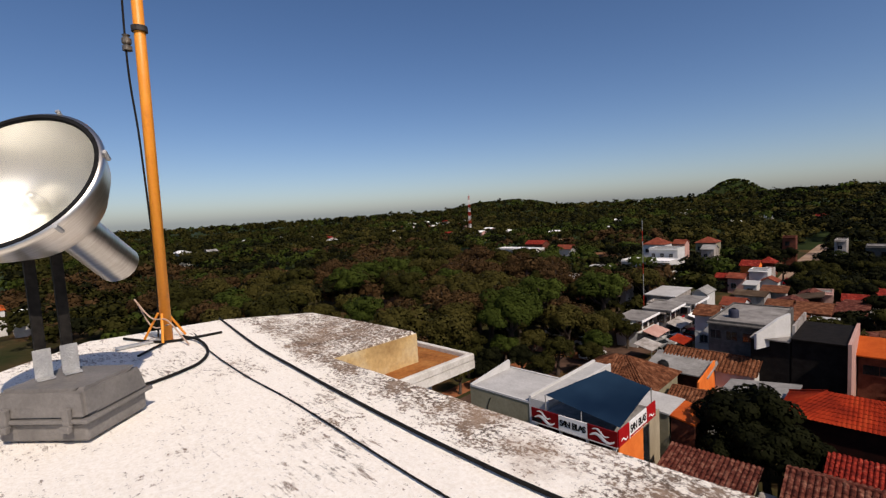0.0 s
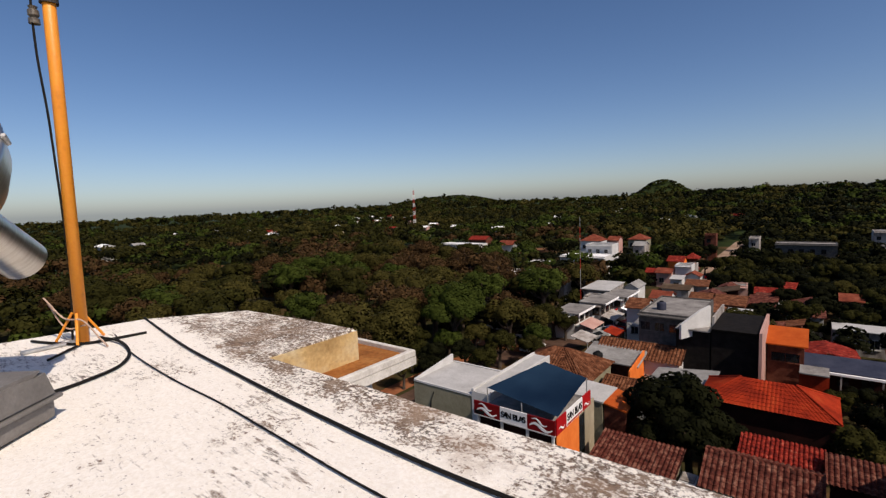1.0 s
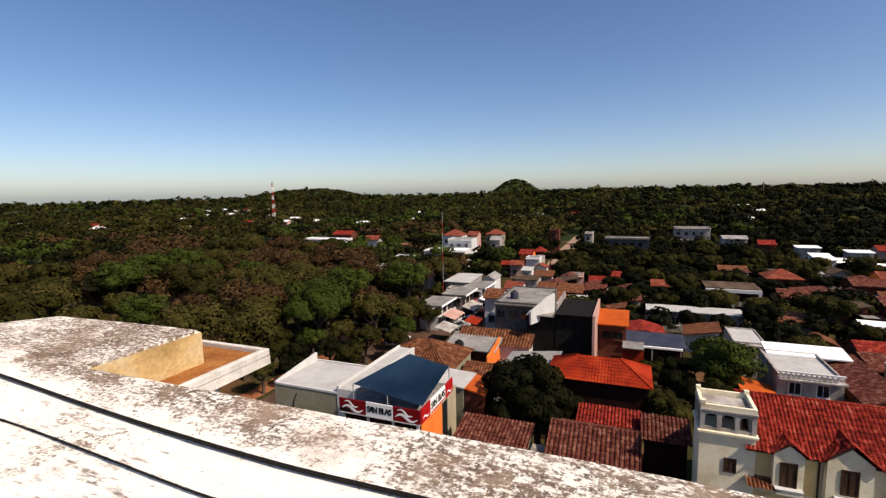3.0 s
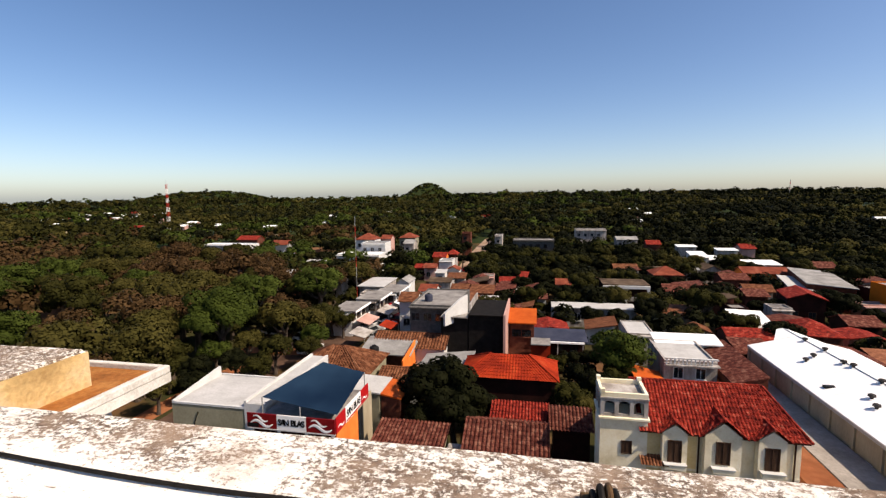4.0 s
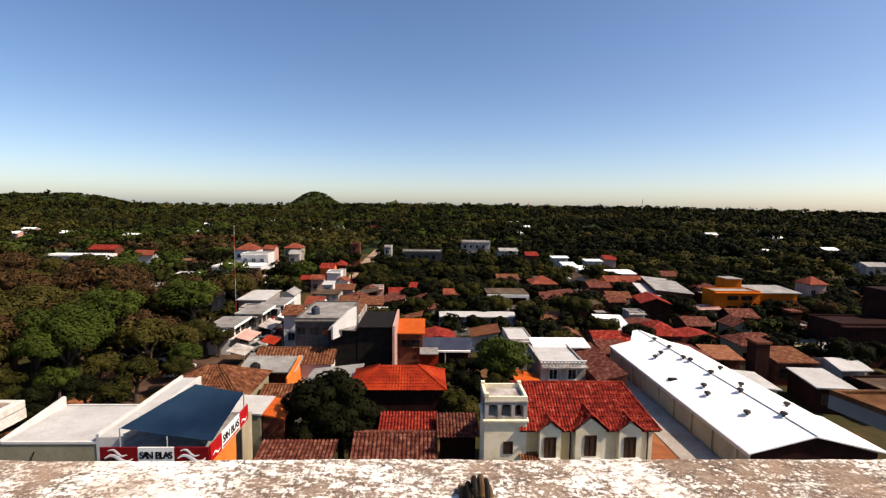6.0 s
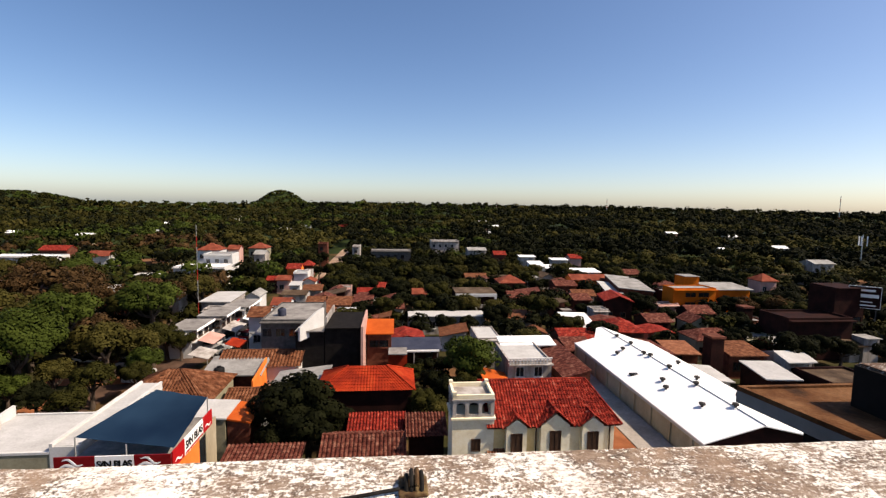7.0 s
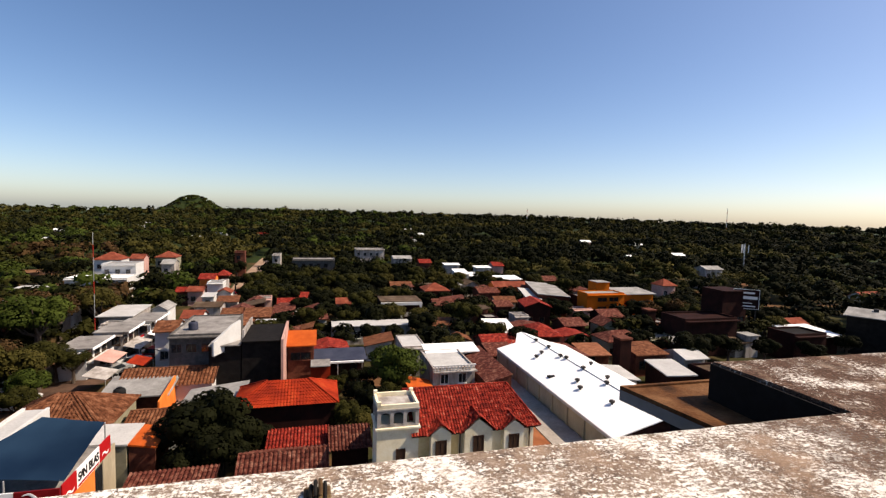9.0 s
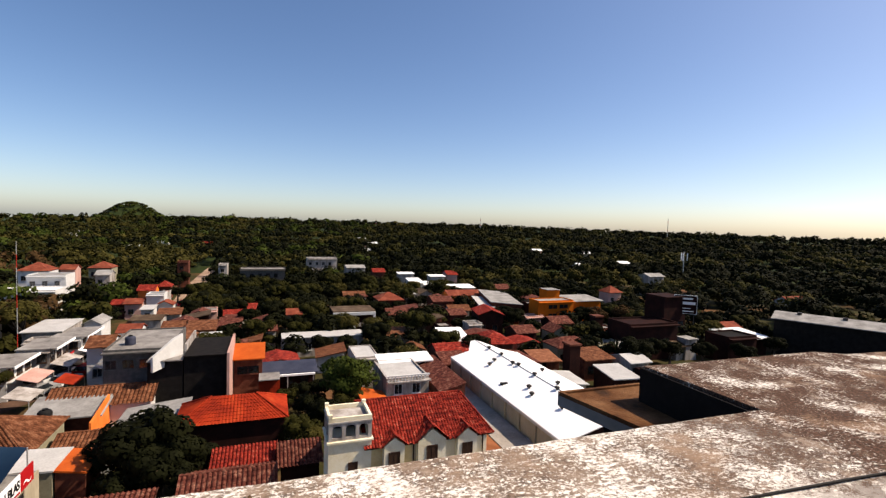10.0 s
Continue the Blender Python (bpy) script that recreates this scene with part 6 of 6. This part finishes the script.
car(-36.3, 67.5, 10, "car_white", "white hatchback parked by the street")
car(-32.8, 62.5, 80, "car_white", "white car standing on the street")
car(-24.4, 93.0, 80, "galv", "grey car standing on the street")
car(-19.8, 124.0, 85, "car_white", "white car on the dirt street")
car(-21.0, 139.0, 88, "sign_red", "red car on the dirt street")
for x, y, turn, mat, label in ((-26.9, 72.6, 72, "galv", "grey car parked along the shops"), (-25.6, 76.6, 74, "car_white", "white car parked along the shops"), (-24.6, 81.0, 78, "sign_maroon", "dark red car parked along the shops"), (-28.6, 76.4, 73, "car_white", "white pickup by the shop fronts"), (-27.6, 80.4, 76, "blue_sheet", "dark blue car by the shop fronts"), (-26.8, 87.2, 84, "galv", "silver car by the shop fronts"), (-24.0, 88.0, 86, "car_white", "white car by the kerb"), (-38.6, 69.4, 4, "blue_sheet", "dark car under the trees"), (-43.0, 69.6, 6, "car_white", "white van under the trees")):
    car(x, y, turn, mat, label)


# ---- water tanks on the roofs ----
def water_tank(x, y, z, mat, label):
    ob = thing("water_tank", label, "tank", pose(x, y, z), "roof water tanks")
    part("body", lathe([(0.0005, 0.0), (0.55, 0.0), (0.58, 0.1), (0.58, 0.85), (0.5, 1.02), (0.25, 1.12), (0.0005, 1.14)], 18), M[mat], ob, smooth=True)
    part("lid", lathe([(0.24, 1.1), (0.26, 1.2), (0.0005, 1.23)], 14), M["rubber"], ob)
    part("outlet", tube([(0.5, 0, 0.12), (0.75, 0, 0.12), (0.75, 0, 0.0)], 0.04, 6), M["galv"], ob)


water_tank(-19.5, 53.4, 3.56, "rubber", "black plastic water tank on a sheet roof")
water_tank(-15.4, 65.6, 7.62, "blue_sheet", "dark blue water tank on a flat roof")


# ---- trees ----
def leaf_cloud(rng, lobes, count, size):
    """Leaf cards over ellipsoid lobes: arrays of quads' corners. lobes: (cx, cy, cz, rx, ry, rz)."""
    lobes = np.asarray(lobes, float)
    area = lobes[:, 3] * lobes[:, 4] + lobes[:, 5] * lobes[:, 4]
    pick = rng.choice(len(lobes), count, p=area / area.sum())
    d = rng.normal(size=(count, 3))
    d[:, 2] = np.abs(d[:, 2]) * 1.2 - 0.4
    d /= np.linalg.norm(d, axis=1)[:, None]
    r = 0.78 + 0.26 * rng.random(count) ** 0.6
    c = lobes[pick, :3] + d * lobes[pick, 3:] * r[:, None]
    nrm = d + 0.3 * rng.normal(size=(count, 3))
    nrm[:, 2] += 0.35
    nrm /= np.linalg.norm(nrm, axis=1)[:, None]
    a = np.cross(nrm, rng.normal(size=(count, 3)))
    a /= np.linalg.norm(a, axis=1)[:, None]
    b = np.cross(nrm, a)
    s = size * (0.6 + 0.8 * rng.random(count))[:, None]
    bend = nrm * s * -0.14
    soft = d + 0.28 * nrm
    soft /= np.linalg.norm(soft, axis=1)[:, None]
    return np.stack([c - a * s * 0.5, c - b * s * 0.44 + bend, c + a * s * 0.5, c + b * s * 0.44 + bend, soft], axis=1)


def quad_mesh(name, quads, mats, index=None):
    """Quads with rounded normals; the fifth row of each is its normal."""
    soft, quads = np.repeat(quads[:, 4:5], 4, axis=1).reshape(-1, 3), quads[:, :4]
    n = len(quads)
    me = bpy.data.meshes.new(name)
    me.vertices.add(n * 4)
    me.loops.add(n * 4)
    me.polygons.add(n)
    me.vertices.foreach_set("co", quads.reshape(-1).astype(np.float32))
    me.loops.foreach_set("vertex_index", np.arange(n * 4, dtype=np.int32))
    me.polygons.foreach_set("loop_start", np.arange(0, n * 4, 4, dtype=np.int32))
    for m in mats:
        me.materials.append(m)
    if index is not None:
        me.polygons.foreach_set("material_index", index.astype(np.int32))
    me.update(calc_edges=True)
    me.polygons.foreach_set("use_smooth", np.ones(n, dtype=bool))
    me.normals_split_custom_set_from_vertices(soft.astype(np.float32))
    return me


def crown_lobes(rng, radius, height, n, squash=0.7, lobe=0.32):
    out = []
    for k in range(n):
        a, q = rng.random() * math.tau, math.sqrt(rng.random()) * 0.68
        s = radius * (lobe + 0.7 * lobe * rng.random())
        out.append((radius * q * math.cos(a), radius * q * math.sin(a), height * (0.55 + 0.36 * rng.random() * (1 - 0.5 * q)) , s, s, s * squash))
    return out


def tree_kind(seed, radius, height, leaf, cards, size, lobes=13, lobe=0.26):
    rng = np.random.default_rng(seed)
    ls = crown_lobes(rng, radius, height, lobes, 0.75, lobe)
    crown = quad_mesh("crown", leaf_cloud(rng, ls, cards, size), [M[leaf]])
    bm = bmesh.new()
    fork = Vector((0.1 * radius * (rng.random() - 0.5), 0.1 * radius * (rng.random() - 0.5), height * 0.36))
    r0 = 0.045 * height
    tube([(0, 0, -0.4), fork * 0.5 + Vector((0.08, 0.05, 0)), fork], 0, 8, bm, taper=[r0 * 1.25, r0 * 0.9, r0 * 0.75])
    for cx, cy, cz, *_ in ls[:8]:
        tip = Vector((cx, cy, cz))
        mid = fork.lerp(tip, 0.5) + Vector((0, 0, -0.06 * height))
        tube([fork - Vector((0, 0, 0.1)), mid, tip], 0, 6, bm, taper=[r0 * 0.5, r0 * 0.33, r0 * 0.12])
    trunk = bpy.data.meshes.new("trunk")
    bm.to_mesh(trunk)
    bm.free()
    trunk.materials.append(M["bark"])
    return trunk, crown


LOOKS = {
    "bright": ("broad tree with bright green crown", tree_kind(11, 4.6, 10.0, "leaf_b", 6500, 0.34, 30, 0.24)),
    "broad": ("broad spreading tree with bright green clumped crown", tree_kind(16, 5.5, 11.6, "leaf_b", 18000, 0.29, 44, 0.2)),
    "mid": ("tree with mid-green crown", tree_kind(12, 4.2, 9.5, "leaf_a", 4200, 0.38, 26, 0.24)),
    "dark": ("dense dark green tree", tree_kind(13, 3.6, 8.0, "leaf_c", 4600, 0.36, 22, 0.24)),
    "olive": ("tree with thin olive crown", tree_kind(14, 4.0, 9.0, "leaf_d", 3200, 0.36, 22, 0.23)),
    "brown": ("tree with sparse brownish crown", tree_kind(15, 4.2, 9.5, "leaf_e", 2600, 0.34, 24, 0.22)),
}


def tree(kind, x, y, s=1.0, turn=0.0, group=""):
    label, (trunk, crown) = LOOKS[kind]
    ob = thing("tree", label, "tree", pose(x, y, land(x, y), 0, 0, turn) @ Matrix.Diagonal((s, s, s, 1)), group)
    for name, me in (("trunk", trunk), ("crown", crown)):
        new(name, me).parent = ob
    return ob


for kind, x, y, s in (("dark", -8.9, 42.8, 1.0), ("dark", -7.2, 40.4, 0.8), ("dark", -11.0, 43.8, 0.75), ("dark", -10.0, 40.0, 0.55), ("dark", -5.6, 43.4, 0.6), ("mid", -32.5, 48.5, 0.5), ("mid", -33.2, 53.5, 0.6), ("dark", -39.8, 47.0, 0.6), ("mid", -29.5, 56.0, 0.5), ("bright", -31.0, 60.5, 0.55), ("olive", -39.5, 41.0, 0.5), ("mid", -33.5, 67.5, 0.7), ("dark", -36.5, 63.5, 0.65), ("mid", -30.8, 69.8, 0.5), ("dark", 72.0, 60.0, 0.6), ("dark", 78.0, 57.0, 0.6), ("dark", 67.0, 62.5, 0.6), ("dark", 90.0, 60.0, 0.6), ("dark", 84.0, 66.0, 0.6), ("dark", -12.0, 152.0, 0.75), ("dark", -7.0, 150.0, 0.7), ("mid", -2.0, 152.0, 0.7), ("dark", 3.0, 150.5, 0.75), ("dark", 8.5, 152.0, 0.8), ("dark", 13.0, 150.0, 0.7), ("mid", 19.5, 151.0, 0.75), ("dark", -19.0, 141.0, 0.7), ("dark", -23.0, 143.5, 0.6), ("mid", -17.5, 139.0, 0.7), ("dark", -30.0, 144.0, 0.7), ("dark", 57.0, 60.0, 0.8), ("dark", 62.0, 62.0, 0.7), ("dark", 88.0, 74.0, 0.9), ("dark", 52.0, 66.0, 0.7), ("mid", 3.4, 46.5, 0.5), ("olive", 4.6, 45.0, 0.45), ("dark", 6.2, 50.0, 0.6), ("dark", 4.2, 60.2, 0.42), ("dark", 6.6, 60.8, 0.4), ("mid", 2.4, 57.2, 0.4), ("mid", 9.2, 51.6, 0.55), ("bright", 9.3, 54.6, 0.84), ("dark", 10.4, 58.5, 0.72), ("dark", 5.0, 53.5, 0.55),
                      ("broad", -41.9, 55.2, 1.0), ("olive", -36.4, 61.5, 0.95), ("mid", -45.5, 50.0, 0.6), ("brown", -47.5, 62.0, 1.0), ("dark", -34.5, 66.5, 0.68), ("mid", -33.0, 70.5, 0.6), ("mid", -42.5, 46.0, 0.55), ("bright", -41.0, 52.5, 0.5), ("mid", -44.5, 43.5, 0.7), ("dark", -47.0, 46.5, 0.8), ("olive", -50.0, 51.5, 0.95), ("mid", -49.5, 40.0, 0.7), ("brown", -52.5, 57.0, 1.1), ("olive", -38.3, 55.5, 0.6), ("dark", -36.8, 50.5, 0.55), ("dark", -37.5, 44.0, 0.5), ("brown", -38.5, 66.5, 0.9), ("olive", -33.6, 64.0, 0.75), ("dark", -25.5, 163.0, 0.9), ("dark", -29.0, 165.5, 0.8), ("dark", -27.5, 159.0, 0.7), ("mid", 76.0, 88.0, 0.7), ("dark", 82.0, 90.0, 0.9), ("brown", 70.0, 86.0, 0.7), ("brown", 74.5, 83.0, 0.8), ("dark", 80.0, 80.0, 0.9)):
    tree(kind, x, y, s, (x * 37 + y * 11) % 360)

rng = np.random.default_rng(5)


def is_free(x, y, pad=1.0, rects=TAKEN):
    return all(not (a - pad < x < b + pad and c - pad < y < d + pad) for a, b, c, d in rects)


# the wooded square beside the street
spots = []
for _ in range(4000):
    x, y = rng.uniform(-125, -38), rng.uniform(24, 125)
    if len(spots) >= 100:
        break
    if is_free(x, y) and math.hypot(x, y) > 56 and all(math.hypot(x - a, y - b) > 6.2 for a, b in spots) and (x < -43 or y > 66) and not (x > -76 and y > 106):
        spots.append((x, y))
for k, (x, y) in enumerate(spots):
    q = noise.noise(Vector((x / 22, y / 22, 4.0))) + 0.35 * rng.normal()
    kind = "brown" if q > 0.33 else "olive" if q > -0.12 else "mid" if q > -0.42 else "bright"
    tree(kind, x, y, 0.85 + 0.35 * rng.random(), float(rng.uniform(0, 360)), "trees of the wooded square")

# trees between the houses
NEAR = [q for q in TAKEN if q[2] < 62] + [(-30, -18, 60, 250)]
spots = []
for _ in range(9000):
    x, y = rng.uniform(-30, 100), rng.uniform(66, 150)
    if len(spots) >= 185:
        break
    if is_free(x, y, 0.4, FOOT) and is_free(x, y, 0.0, NEAR) and all(math.hypot(x - a, y - b) > 3.2 for a, b in spots):
        spots.append((x, y))
for k, (x, y) in enumerate(spots):
    q = noise.noise(Vector((x / 30, y / 30, 9.0))) + 0.4 * rng.normal()
    kind = "olive" if q > 0.75 else "mid" if q > 0.3 else "dark"
    tree(kind, x, y, 0.5 + 0.3 * rng.random(), float(rng.uniform(0, 360)), "trees between the houses")


def woods():
    """The far woods: thousands of crowns of leaf cards, coarser with distance."""
    rng = np.random.default_rng(21)
    parts, idx = [], []
    for r0, r1, n, cards, size, rad in ((105, 200, 700, 260, 0.85, 4.0), (200, 320, 1700, 130, 1.25, 4.6), (320, 520, 2900, 90, 1.6, 5.2), (520, 900, 4200, 42, 2.5, 6.4), (900, 1700, 2600, 26, 5.2, 11.0)):
        made = 0
        for _ in range(n * 3):
            if made >= n:
                break
            az = radians(rng.uniform(-88, 74))
            r = math.sqrt(rng.uniform(r0 * r0, r1 * r1))
            x, y = r * math.sin(az), r * math.cos(az)
            if r < 260 and not is_free(x, y, 1.5):
                continue
            if -30 < x < 100 and y < 150:
                continue
            made += 1
            s = rad * (0.7 + 0.55 * rng.random())
            h = s * (1.5 + 0.4 * rng.random())
            ls = crown_lobes(rng, s, h, 4 if r > 320 else 6, 0.75)
            q = leaf_cloud(rng, ls, cards, size)
            q[:, :4] += np.array((x, y, land(x, y)))
            parts.append(q)
            tone = 1.3 * noise.noise(Vector((x / 95, y / 60, 2.0))) + 0.28 * rng.normal()
            brownish = smooth_step(-20, -60, math.degrees(az)) if r < 260 else 0.0
            if brownish and tone > 0.25:
                k = 4
            else:
                k = 1 if tone < -0.45 and math.degrees(az) < 12 else 2 if tone < (-0.2 if math.degrees(az) < -10 else 0.15) else 0 if tone < 0.5 else 3
            idx.append(np.full(cards, k))
    # smaller trees and bushes crowding the gardens
    made = 0
    for _ in range(12000):
        if made >= 1250:
            break
        x, y = rng.uniform(-66, 105), rng.uniform(62, 186)
        if not (is_free(x, y, 0.3, FOOT) and is_free(x, y, 0.0, NEAR)):
            continue
        made += 1
        s = 1.3 + 1.7 * rng.random()
        q = leaf_cloud(rng, crown_lobes(rng, s, s * 1.8, 6, 0.8), 180, 0.6)
        q[:, :4] += np.array((x, y, land(x, y)))
        parts.append(q)
        idx.append(np.full(180, int(rng.choice([0, 2, 2, 2, 2]))))
    for hx, hy, hr, n in ((-1105, 1420, 230, 420), (-505, 2140, 130, 320)):
        for _ in range(n):
            a, q = rng.uniform(0, math.tau), hr * math.sqrt(rng.random())
            x, y = hx + q * math.cos(a), hy + q * math.sin(a)
            c = leaf_cloud(rng, [(0, 0, 2, 8, 8, 5)], 30, 4.6)
            c[:, :4] += np.array((x, y, land(x, y)))
            parts.append(c)
            idx.append(np.full(30, int(rng.integers(0, 3))))
    me = quad_mesh("woods", np.concatenate(parts), [M["leaf_a"], M["leaf_b"], M["leaf_c"], M["leaf_d"], M["leaf_e"]], np.concatenate(idx))
    return tagged(new("woods", me), "green and brownish woodland reaching to the hills", "woods", kind="stuff")


woods()

# scattered white and red roofs in the far woods
rng = np.random.default_rng(8)
FAR_ROOFS = [(rng.uniform(-50, 50), rng.uniform(215, 520)) for _ in range(20)] + [(rng.uniform(-70, -44), rng.uniform(300, 560)) for _ in range(12)] + [(rng.uniform(-51.5, -41.5), rng.uniform(430, 580)) for _ in range(22)]
for az, r in FAR_ROOFS:
    x, y = r * math.sin(radians(az)), r * math.cos(radians(az))
    s = 0.6 + r / 1000
    white = rng.random() < 0.8
    house("distant_house", "distant house with a white roof" if white else "distant house with a red tile roof", x, y, 7 * s, 5 * s, 4.0 + 2.4 * s, "gable_x", rh=1.2 * s, wall=("white", "beige", "pink")[rng.integers(3)], roof="white_sheet" if white else "tile", z=land(x, y), group="distant houses", windows=[("-y", 0, 2.5, 1.5, 1.4)])
